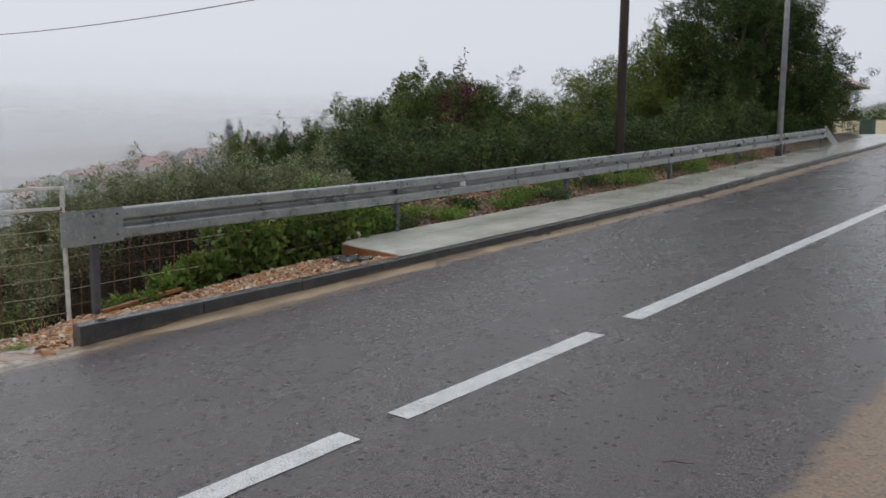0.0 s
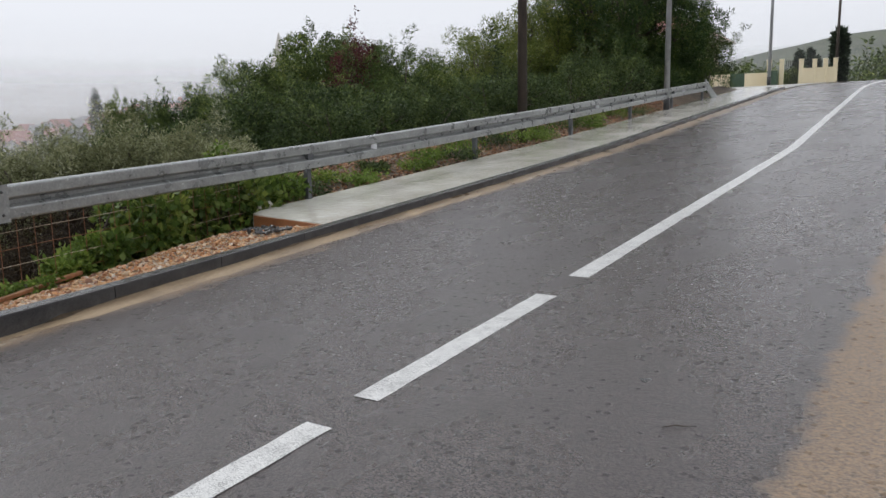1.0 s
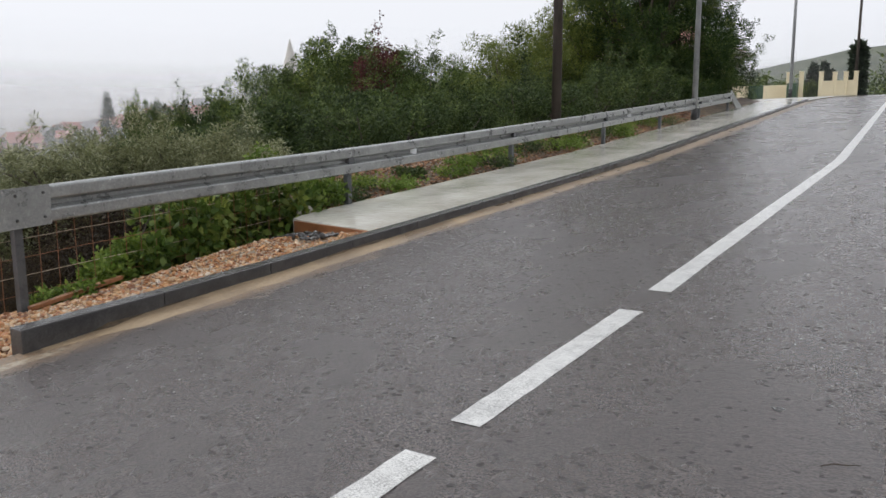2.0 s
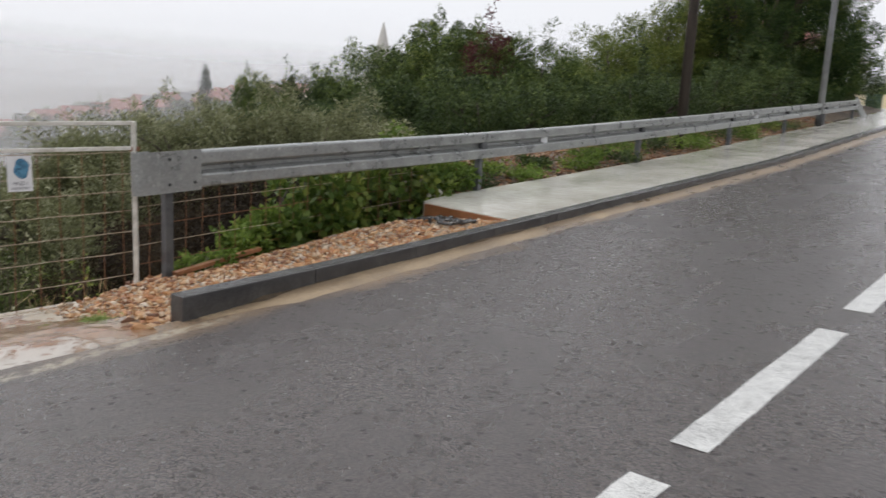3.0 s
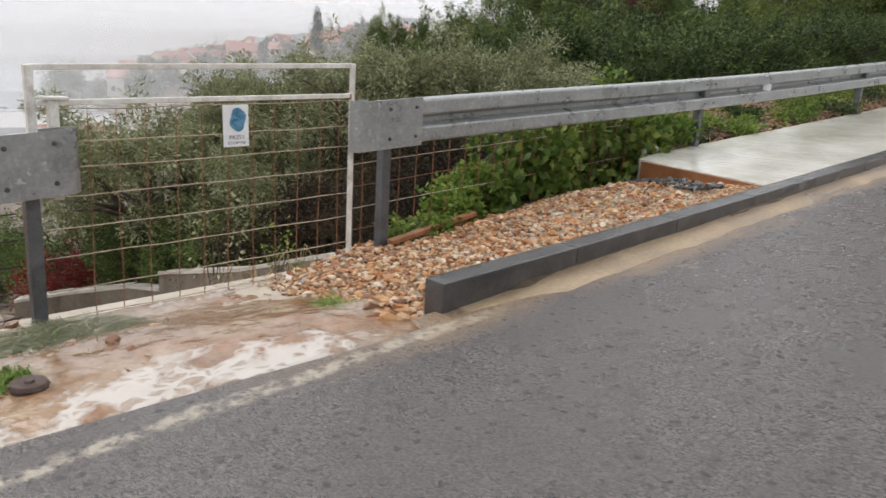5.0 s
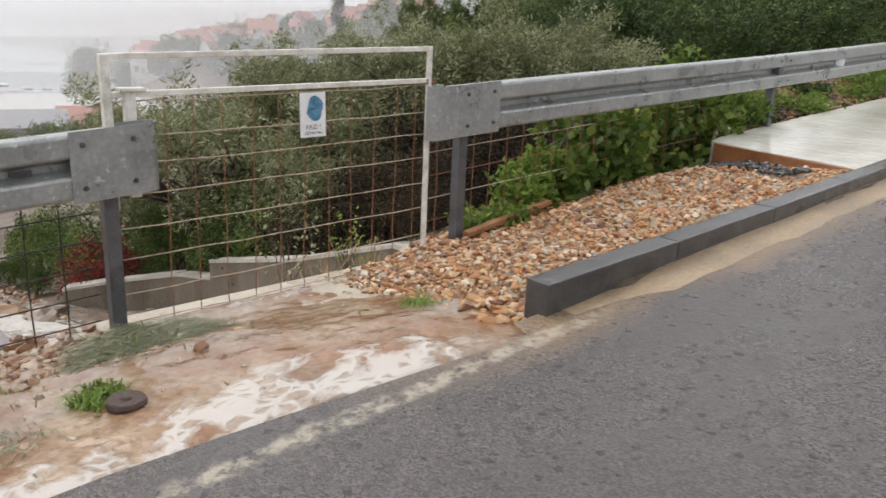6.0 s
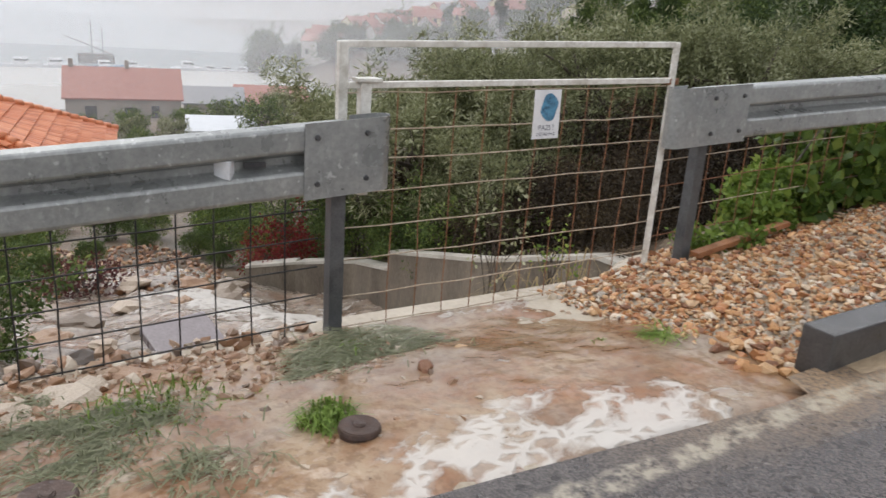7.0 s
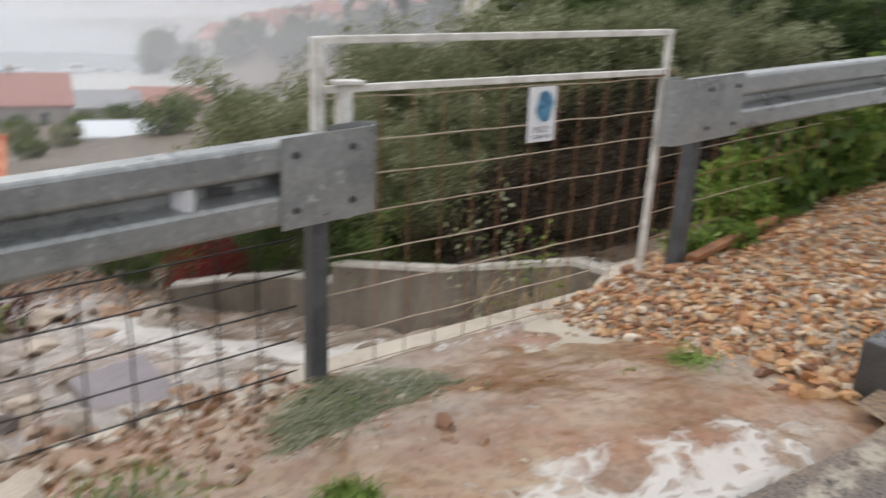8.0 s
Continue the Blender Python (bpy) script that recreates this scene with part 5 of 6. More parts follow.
# ---- stones, covers and debris on the apron and ramp ----
def boulder(x, y, z, s, seed, label, material=ROCK, flat=0.4):
    rng = random.Random(seed)
    bm = bmesh.new()
    bmesh.ops.create_icosphere(bm, subdivisions=2, radius=0.5)
    o = Vector((seed * 3.1, seed * 1.7, 0))
    for v in bm.verts:
        v.co *= 1 + 0.55 * noise.noise(v.co * 2.2 + o) + 0.30 * noise.cell(v.co * 3.3 + o) - 0.15 + 0.10 * noise.noise(v.co * 7 + o)
        v.co.z *= flat
        v.co.y *= 1.25
    ob = part("boulder", bm, material)
    ob.matrix_basis = Matrix.LocRotScale((x, y, z - 0.05 * s), Euler((rng.uniform(-0.2, 0.2), rng.uniform(-0.2, 0.2), rng.uniform(0, 6.3))), (s, s, s))
    return tagged(ob, label, "rock", "rocks by the fence")


for k, (x, y, s) in enumerate(((-7.12, -0.84, 0.24), (-7.04, -1.12, 0.26), (-6.98, -1.32, 0.20), (-7.16, -0.55, 0.15), (-7.12, -0.38, 0.12), (-6.98, -0.70, 0.13), (-6.93, -0.95, 0.15), (-6.8, -0.6, 0.12), (-6.72, -0.35, 0.10), (-7.18, -1.5, 0.28), (-6.95, -1.5, 0.22), (-6.9, -0.3, 0.10), (-6.75, -1.65, 0.2), (-7.15, -2.1, 0.3))):
    boulder(x, y, land_z(x, y) + 0.02 * s / 0.3, s, k + 3, "flat wet ochre rock at the foot of the black mesh", ROCK, 0.36)
boulder(-6.22, -0.17, land_z(-6.22, -0.17) + 0.02, 0.085, 40, "small yellow stone beside the valve cover", ROCK, 0.7)
boulder(-6.55, 0.10, land_z(-6.55, 0.1) + 0.03, 0.11, 41, "orange stone in the run-off", GRAVEL, 0.7)
boulder(-6.72, 0.36, land_z(-6.72, 0.36) + 0.02, 0.07, 42, "orange stone in the run-off", GRAVEL, 0.7)
boulder(-7.08, 1.62, -0.20, 0.12, 43, "square brown stone at the gate's foot", ROCK, 0.7)
boulder(-7.27, 5.35, road_z(-7.2, 5.35) + 0.17, 0.10, 45, "pale stone on the slab's edge", COPING, 0.9)
boulder(-7.30, 5.22, road_z(-7.2, 5.22) + 0.16, 0.08, 46, "pale stone on the slab's edge", COPING, 0.8)
pebbles = []
for i in range(3400):
    x, y = -7.25 + 1.3 * random.random() ** 1.2, rand(-2.4, 0.15)
    pebbles.append((x, y, land_z(x, y) + rand(0.008, 0.030), 0.014 + 0.06 * random.random() ** 2.2))
for i in range(160):
    x, y = rand(-7.2, -6.2), rand(0.1, 1.4)
    if random.random() < smooth01((y - 0.3) / 1.0) + 0.1:
        pebbles.append((x, y, land_z(x, y) + 0.012, rand(0.015, 0.05)))
for i in range(130):
    x, y = rand(-7.40, -7.20), rand(-2.6, -0.10)
    pebbles.append((x, y, land_z(max(x, -7.33), y) + rand(0.0, 0.03), rand(0.04, 0.12)))
tagged(stone_field("loose_pebbles", pebbles, ROCK), "pebbles and broken stone washed over the apron", "pebbles", "", "stuff")


def valve_cover(x, y, s=1.0):
    z = land_z(x, y) + 0.022
    ob = thing("valve_cover", "round brown cast-iron valve cover standing out of the mud", "cover", "valve covers", "", (x, y, z))
    for nm, r0, r1, a, b, lab in (("body", 0.062, 0.066, -0.06, 0.035, ""), ("lid", 0.072, 0.066, 0.035, 0.052, "domed lid with a worn rim"), ("boss", 0.022, 0.016, 0.052, 0.060, "")):
        bm = bmesh.new()
        bmesh.ops.create_cone(bm, cap_ends=True, segments=28, radius1=r0 * s, radius2=r1 * s, depth=b - a, matrix=Matrix.Translation((x, y, z + (a + b) / 2)))
        bmesh.ops.bevel(bm, geom=[e for e in bm.edges if len(e.link_faces) == 2 and e.calc_face_angle() > 0.8], offset=0.003, segments=2, affect="EDGES")
        part(nm, bm, IRON, ob, lab)


valve_cover(-6.19, -0.33)
valve_cover(-6.27, -1.22, 1.15)
plank = box_bm(-0.03, 0.03, -0.42, 0.42, -0.016, 0.016, 0.004, Matrix.Translation((-7.15, 2.52, -0.015)) @ Matrix.Rotation(radians(7.5), 4, "X") @ Matrix.Rotation(radians(4), 4, "Z"))
tagged(part("timber_lath", plank, BOARD), "wet orange timber lath lying along the gravel", "plank")
bm = box_bm(-0.20, 0.20, -0.205, 0.205, -0.035, 0.035, 0.012, Matrix.Translation((-8.62, -0.42, -0.845)) @ Matrix.Rotation(radians(13), 4, "Y") @ Matrix.Rotation(radians(12), 4, "Z"))
tagged(part("stone_slab", bm, SLATE), "broken purple-grey slab lying in the torrent", "slab")
for k, (x, y, z, s) in enumerate(((-11.0, -0.45, 0, 0.30), (-11.1, 0.0, 0, 0.2), (-9.6, -1.1, 0, 0.26), (-8.9, -0.85, 0, 0.18), (-8.3, -0.2, 0, 0.14), (-8.2, 0.1, 0, 0.12), (-12.2, -0.3, 0, 0.4), (-12.0, 0.3, 0, 0.3), (-8.1, -1.5, 0, 0.22), (-9.2, -1.5, 0, 0.3))):
    boulder(x, y, bank_z(x, y) + 0.14, s, 60 + k, "wet rock standing in the torrent")
for k, (x, y, s) in enumerate(((-8.15, -0.75, 0.16), (-8.4, -1.05, 0.22), (-9.3, -0.55, 0.2), (-10.2, -0.9, 0.28), (-11.6, 0.55, 0.3), (-12.4, 0.8, 0.34), (-8.0, -0.45, 0.1), (-8.05, 0.25, 0.12), (-9.9, -1.6, 0.3), (-12.6, -0.9, 0.4))):
    boulder(x, y, bank_z(x, y) + 0.15, s, 80 + k, "dark wet rock standing in the torrent", DARK_ROCK, 0.5)
debris = [(rand(-15.5, -12.0), rand(-3.4, 1.0), 0, rand(0.03, 0.11)) for i in range(1100)]
debris = [(x, y, bank_z(x, y) + 0.10, s) for x, y, z, s in debris]
tagged(stone_field("rubble_heap", debris, LITTER), "heap of orange rubble washed up beyond the torrent", "rubble", "", "stuff")
mortar = [(rand(-7.0, -6.1), rand(4.35, 4.7), 0, rand(0.03, 0.09)) for i in range(150)]
mortar = [(x, y - 0.1 + 0.2 * (-6.1 - x), gravel_z(x, 4.5) + 0.02, s) for x, y, z, s in mortar]
tagged(stone_field("mortar_spill", mortar, KERB), "grey mortar spill at the slab's raw end", "rubble", "", "stuff")


# ---- bits on the asphalt ----
v, f = tube([(-1.50, 1.94, road_z(-1.5, 1.94) + 0.006), (-1.46, 1.965, road_z(-1.46, 1.97) + 0.010), (-1.42, 1.975, road_z(-1.42, 1.98) + 0.008), (-1.38, 2.0, road_z(-1.38, 2.0) + 0.005)], [0.002, 0.003, 0.0025, 0.001], 6)
tagged(mesh_object("twig", v, f, TIMBER, None, "", True), "short dark twig lying on the wet asphalt", "twig")
for k, (x, y, s) in enumerate(((-1.72, 2.39, 0.055), (-1.55, 2.5, 0.03), (-3.9, 1.05, 0.022), (-2.35, 3.05, 0.02), (-3.2, -0.2, 0.022))):
    boulder(x, y, road_z(x, y) + 0.002, s, 80 + k, "pale chip lying on the wet asphalt", KERB, 0.18)


# ---- poles, lamps, cables ----
def timber_pole(x, y, h, label):
    z = land_z(x, y)
    ob = thing("utility_pole", label, "pole", "utility poles", "", (x, y, z))
    v, f = tube([(x, y, z - 0.3), (x + 0.01, y, z + h * 0.5), (x + 0.02, y, z + h)], [0.095, 0.082, 0.07], 12)
    mesh_object("shaft", v, f, TIMBER, ob, "", True)
    return ob


def street_lamp(x, y, h, label):
    z = road_z(x, y) + 0.13
    ob = thing("street_lamp", label, "street lamp", "street lamps", "", (x, y, z))
    v, f = tube([(x, y, z - 0.02), (x, y, z + 0.34)], [0.088, 0.086], 16)
    mesh_object("foot", v, f, TAR, ob, "black tarred foot", True)
    v, f = tube([(x, y, z + 0.34), (x, y, z + h * 0.5), (x, y, z + h)], [0.08, 0.066, 0.045], 16)
    mesh_object("shaft", v, f, LAMP_GREY, ob, "", True)
    v, f = tube([(x, y, z + h - 0.02), (x + 0.5, y, z + h + 0.2), (x + 1.1, y, z + h + 0.25)], 0.03, 8)
    mesh_object("arm", v, f, LAMP_GREY, ob, "", True)
    part("lantern", box_bm(x + 1.0, x + 1.6, y - 0.12, y + 0.12, z + h + 0.19, z + h + 0.30, 0.03), LAMP_GREY, ob)
    return ob


timber_pole(-7.60, 12.2, 8.5, "tall dark weathered timber utility pole behind the rail")
timber_pole(-7.6, 53.5, 8.0, "dark timber utility pole by the bend")
street_lamp(-7.66, 20.9, 8.0, "tall grey steel street lamp with a tarred foot")
street_lamp(-8.5, 38.5, 8.0, "tall grey steel street lamp farther up the road")


def cable(a, b, sag, label):
    pts = [Vector(a).lerp(Vector(b), t / 16) - Vector((0, 0, sag * 4 * (t / 16) * (1 - t / 16))) for t in range(17)]
    v, f = tube(pts, 0.014, 5)
    tagged(mesh_object("overhead_cable", v, f, CABLE, None, "", True), label, "cable")


cable((-7.60, 12.2, 5.75), (-33.4, 9.94, 5.99), 0.3, "thin black overhead cable running from the pole to a house")
cable((-7.60, 12.2, 8.6), (-7.6, 53.5, 11.0), 1.4, "thin black overhead cable running uphill")
cable((-7.6, 53.5, 11.0), (3.0, 62, 11.5), 0.6, "thin black overhead cable crossing the road")


# ---- buildings ----
def house(at, w, d, h, roof_h, wall_mat, roof_mat, label, turn=0.0, windows=(), group="houses of the town", eave=0.3):
    """A gabled house: ridge along its local x, front towards local -y."""
    ob = thing("house", label, "house", group, "", at)
    ob.rotation_euler = (0, 0, radians(turn))
    kids = [part("wall", box_bm(-w / 2, w / 2, -d / 2, d / 2, -3, h), wall_mat)]
    bm = bmesh.new()
    e, t = eave, 0.16
    for s in (-1, 1):
        q = [(-w / 2 - e, s * (d / 2 + e), h - e * roof_h / (d / 2)), (w / 2 + e, s * (d / 2 + e), h - e * roof_h / (d / 2)), (w / 2 + e, 0, h + roof_h), (-w / 2 - e, 0, h + roof_h)]
        lo = [bm.verts.new(p) for p in q]
        hi = [bm.verts.new((p[0], p[1], p[2] + t)) for p in q]
        bm.faces.new(lo[::-1])
        bm.faces.new(hi)
        for k in range(4):
            bm.faces.new((lo[k], lo[(k + 1) % 4], hi[(k + 1) % 4], hi[k]))
    kids.append(part("roof", bm, roof_mat))
    bm = bmesh.new()
    for s in (-1, 1):
        bm.faces.new([bm.verts.new(p) for p in ((s * w / 2, -d / 2, h), (s * w / 2, d / 2, h), (s * w / 2, 0, h + roof_h))])
    kids.append(part("gable", bm, wall_mat))
    for wx, wz, ww, wh in windows:
        kids.append(part("window", box_bm(wx - ww / 2, wx + ww / 2, -d / 2 - 0.04, -d / 2 + 0.1, wz, wz + wh, 0.02), DARK_GLASS))
    for k in kids:
        k.parent = ob
    return ob


red = house((-94, 9.4, -13.7), 11.1, 7.5, 3.9, 2.6, GREY_RENDER, RED_TILE, "grey-brown harbour house with a faded red roof", 83, ((-3.2, 1.7, 1.1, 1.3), (0.6, 1.9, 1.2, 1.0), (3.0, 1.2, 0.8, 1.9)), "houses by the harbour")
for cx, lab in ((0.4, "dark chimney with a cowl"), (-5.0, "small chimney")):
    c = part("chimney", box_bm(cx - 0.22, cx + 0.22, -0.2, 0.2, 6.0, 7.4, 0.03), GREY_RENDER, None, lab)
    c.parent = red
house((-104, 21.0, -15.2), 7, 6, 3.4, 1.6, GREY_RENDER, GREY_ROOF, "low grey-roofed shed by the harbour", 80, ((1.2, 0.8, 1.0, 1.4),), "houses by the harbour")
house((-106, 29.0, -15.4), 9, 7, 3.2, 2.0, PALE_RENDER, RED_TILE, "low house with an orange-red roof by the harbour", 80, (), "houses by the harbour")
house((-62, 12.3, -10.9), 4.6, 4.4, 2.6, 0.7, PALE_RENDER, WHITE_ROOF, "small shed with a pale sheet roof", 78, (), "houses by the harbour")


def villa_below():
    """The near house below the road: hip roof with rows of clay tiles."""
    ob = thing("house", "house below the road with a hipped orange clay-tile roof", "house", "", "", (-29.2, -5.0, -6.5))
    C = [Vector((-24.0, 1.1, -3.6)), Vector((-34.3, 2.4, -3.6)), Vector((-34.3, -17, -3.6)), Vector((-24.0, -17, -3.6))]
    A, B = Vector((-28.9, -3.6, -1.15)), Vector((-29.2, -12, -1.15))
    part("wall", box_bm(-33.6, -24.7, -16.4, 0.6, -9, -3.65), GREY_RENDER, ob)
    for y in (-0.83, -4.2, -8.0, -12.0):
        w = part("window", box_bm(-24.72, -24.62, y - 0.30, y + 0.30, -5.15, -4.6, 0.02), WHITE_ROOF, ob, "white window frame")
        part("pane", box_bm(-24.66, -24.60, y - 0.22, y + 0.22, -5.07, -4.68, 0.01), DARK_GLASS, w)
    for tri in ((C[0], C[1], A), (C[3], C[0], A, B), (C[1], C[2], B, A), (C[2], C[3], B)):
        bm = bmesh.new()
        f = bm.faces.new([bm.verts.new(p) for p in tri])
        r = bmesh.ops.extrude_face_region(bm, geom=[f])
        bmesh.ops.translate(bm, vec=(0, 0, -0.12), verts=[v for v in r["geom"] if isinstance(v, bmesh.types.BMVert)])
        part("roof_slope", bm, ORANGE_TILE, ob)

    def tile_rows(e0, e1, a0, a1, rows, cols):
        """Barrel tiles in rows between an eave and a ridge, cut off at the hips."""
        vs, fs = [], []
        nrm = (e1 - e0).cross(a0 - e0).normalized()
        nrm = nrm if nrm.z > 0 else -nrm
        for r in range(rows):
            t0, t1 = r / rows, (r + 1.12) / rows
            lo0, lo1 = e0.lerp(a0, t0), e1.lerp(a1, t0)
            hi0, hi1 = e0.lerp(a0, min(1, t1)), e1.lerp(a1, min(1, t1))
            n = max(1, int(cols * (lo1 - lo0).length / (e1 - e0).length))
            for c in range(n):
                u, w = c / n, 1.0 / n
                o = len(vs)
                for s, up in ((0.02, 0.03), (0.3, 0.085), (0.7, 0.085), (0.98, 0.03)):
                    vs.append(lo0.lerp(lo1, u + w * s) + nrm * (up + 0.03))
                for s, up in ((0.08, 0.01), (0.32, 0.05), (0.68, 0.05), (0.92, 0.01)):
                    vs.append(hi0.lerp(hi1, u + w * s) + nrm * up)
                fs += [(o, o + 1, o + 5, o + 4), (o + 1, o + 2, o + 6, o + 5), (o + 2, o + 3, o + 7, o + 6), (o, o + 3, o + 2, o + 1)]
        return vs, fs

    for e0, e1, a0, a1, rows, cols in ((C[0], C[1], A, A, 15, 38), (C[3], C[0], B, A, 15, 60)):
        v, f = tile_rows(e0, e1, a0, a1, rows, cols)
        tagged(mesh_object("roof_tiles", v, f, ORANGE_TILE, ob), "rows of orange barrel tiles", "", "", "stuff")
    for p, q, n in ((C[0], A, 22), (C[1], A, 22), (A, B, 24)):
        for k in range(n):
            a, b = p.lerp(q, k / n), p.lerp(q, (k + 1.1) / n)
            v, f = tube([a + Vector((0, 0, 0.10)), b + Vector((0, 0, 0.07))], [0.13, 0.10], 8)
            mesh_object("ridge_tile", v, f, ORANGE_TILE, ob, "", True)
    ob.location += Vector((0, -0.38, -0.25))


villa_below()

villa = thing("villa", "cream villa with a red hipped roof above the road", "house", "", "", (-21, 63, 3.2))
part("wall", box_bm(-29.3, -18.7, 60, 70, 1.0, 6.9), CREAM, villa)
part("porch_column", box_bm(-18.6, -18.2, 60.0, 60.4, 2.5, 6.7, 0.02), CREAM, villa)
bm = bmesh.new()
base = [bm.verts.new(p) for p in ((-29.9, 59.2, 6.9), (-17.5, 59.2, 6.9), (-17.5, 70.6, 6.9), (-29.9, 70.6, 6.9))]
top = [bm.verts.new(p) for p in ((-25.8, 64.5, 9.6), (-21.8, 64.5, 9.6))]
bm.faces.new(base[::-1])
bm.faces.new((base[0], base[1], top[1], top[0]))
bm.faces.new((base[1], base[2], top[1]))
bm.faces.new((base[2], base[3], top[0], top[1]))
bm.faces.new((base[3], base[0], top[0]))
part("roof", bm, RED_TILE, villa)
part("eave", box_bm(-30.0, -17.4, 59.1, 70.7, 6.72, 6.9, 0.03), PALE_RENDER, villa)
for x in (-27.3, -23.8, -20.5):
    part("window", box_bm(x - 0.6, x + 0.6, 59.94, 60.1, 4.4, 6.0, 0.02), DARK_GLASS, villa)
villa.location += Vector((-0.4, 0, 0.8))
yard = thing("garden_wall", "cream rendered garden wall with square pillars and railings", "wall", "", "", (-10, 46, 3.3))
gz = road_z(-9, 46)
for a, b in ((-16.5, -11.9), (-11.05, -9.75)):
    part("wall_panel", box_bm(a, b, 47.0, 47.25, gz - 0.6, gz + 0.78, 0.02), CREAM, yard)
for x, h in ((-9.62, 1.5), (-9.0, 1.5), (-8.05, 1.45), (-7.4, 1.4), (-6.88, 1.4), (-6.4, 1.4)):
    y = 46.6 + (x + 9.4) * 0.4
    z = road_z(x, y)
    p = part("pillar", box_bm(x - 0.11, x + 0.11, y - 0.11, y + 0.11, z - 0.3, z + h - 0.1, 0.02), CREAM, yard)
    part("pillar_cap", box_bm(x - 0.13, x + 0.13, y - 0.13, y + 0.13, z + h - 0.1, z + h - 0.05, 0.015), CREAM, p)
for xa, xb in ((-8.05, -7.4), (-7.4, -6.88), (-6.88, -6.4)):
    ya, yb = 46.6 + (xa + 9.4) * 0.4, 46.6 + (xb + 9.4) * 0.4
    z = road_z(xa, ya)
    bm = box_bm(-0.35, 0.35, -0.1, 0.1, -0.4, 0.88, 0.01, Matrix.Translation(((xa + xb) / 2, (ya + yb) / 2, z)) @ Matrix.Rotation(math.atan2(yb - ya, xb - xa), 4, "Z"))
    part("wall_panel", bm, CREAM, yard)
boards = thing("timber_gate", "dull green boarded gate in the garden wall", "gate", "", "", (-11.5, 47.1, gz))
for k in range(7):
    part("board", box_bm(-11.88 + k * 0.116, -11.775 + k * 0.116, 47.08, 47.13, gz - 0.2, gz + 0.8, 0.008), BIN_GREEN, boards)
litter = thing("waste_bin", "dull green wheeled waste bin beside the iron gate", "bin", "", "", (-9.3, 45.9, gz))
part("body", box_bm(-9.55, -9.05, 45.7, 46.2, road_z(-9.3, 46), road_z(-9.3, 46) + 0.72, 0.03), BIN_GREEN, litter)
part("lid", box_bm(-9.58, -9.02, 45.67, 46.23, road_z(-9.3, 46) + 0.724, road_z(-9.3, 46) + 0.80, 0.03), BIN_GREEN, litter)
fore_vs, fore_fs = [], []
for i in range(15):
    y = 33.8 + i
    for x in (-12.5, -9.8, -5.9 - bend(y)):
        fore_vs.append((x, y, road_z(x, y) + 0.03))
for i in range(14):
    for k in range(2):
        a = 3 * i + k
        fore_fs.append((a, a + 1, a + 4, a + 3))
tagged(mesh_object("forecourt", fore_vs, fore_fs, QUAY, None, "", True), "wet pale concrete forecourt before the garden wall", "pavement", "", "structure")
iron = thing("iron_gate", "black wrought-iron gate between cream pillars", "gate", "", "", (-9.1, 47, gz))
for k in range(7):
    x = -8.78 + k * 0.092
    y = 46.6 + (x + 9.4) * 0.4
    v, f = tube([(x, y, road_z(x, y)), (x, y, road_z(x, y) + 1.35)], 0.02, 5)
    mesh_object("bar", v, f, BLACK_WIRE, iron)


for ob in (yard, iron, boards, litter):
    ob.location.x -= 0.5


def cypress(at, r, h, seed, label="slender dark cypress tree above the roofs"):
    rng = random.Random(seed)
    ob = thing("cypress_tree", label, "tree", "cypresses", "", at)
    v, f = tube([(0, 0, -1), (0, 0, h * 0.9)], [0.2, 0.04], 6)
    mesh_object("trunk", v, f, BARK).parent = ob
    cs, rs = [], []
    for i in range(90):
        u = rng.random()
        w = r * (math.sin(math.pi * min(1, 0.12 + 0.88 * u)) ** 0.7) * (1 - 0.35 * u)
        a = rng.uniform(0, 6.283)
        cs.append((w * 0.6 * math.cos(a), w * 0.6 * math.sin(a), h * u))
        rs.append(0.25 + w * 0.45)
    leaf_cloud("crown", cs, rs, 3000, 0.5, 0.35, CYPRESS, ob, "", -0.8, seed)
    return ob


cypress((-159, 98.5, -2.0), 1.6, 12.0, 3)
cypress((-19.2, 110, 4.0), 0.7, 5.4, 4)
cypress((-17.3, 111, 4.0), 0.7, 4.6, 8)
cypress((-18.2, 112, 4.0), 0.8, 5.8, 5)
cypress((-7.9, 57.0, 3.0), 0.10, 3.6, 6)
for x, y, a, s in ((-7.6, 82, 30, 1.1), (-4.2, 86, 130, 1.35), (0.5, 84, 250, 1.2)):
    copy_thing(far_green, turned(x, y, foot(x, y) - 0.2, a, s * 2.3))
for x, y, a, s in ((-18.4, 57, 30, 1.3), (-16.4, 58, 150, 1.15), (-14.3, 57, 250, 1.3), (-12.4, 57.5, 80, 1.1), (-10.6, 57, 200, 1.0), (-9.0, 57.6, 20, 0.95)):
    copy_thing(far_green, turned(x, y, 2.4, a, s))

# ---- the town on its hill, the harbour ----


def hill_z(x, y):
    """A headland that climbs from the harbour towards the church."""
    az, d = math.degrees(math.atan2(-(x + 2), y + 1)), math.hypot(x + 2, y + 1)
    crest = float(np.interp(az, (30, 45, 52, 58, 65, 70, 73), (13, 10, 4, -2, -8, -14, -24)))
    t = (d - 265) / (62 if d < 265 else 120)
    return -24 + (crest + 24) * math.exp(-t * t)


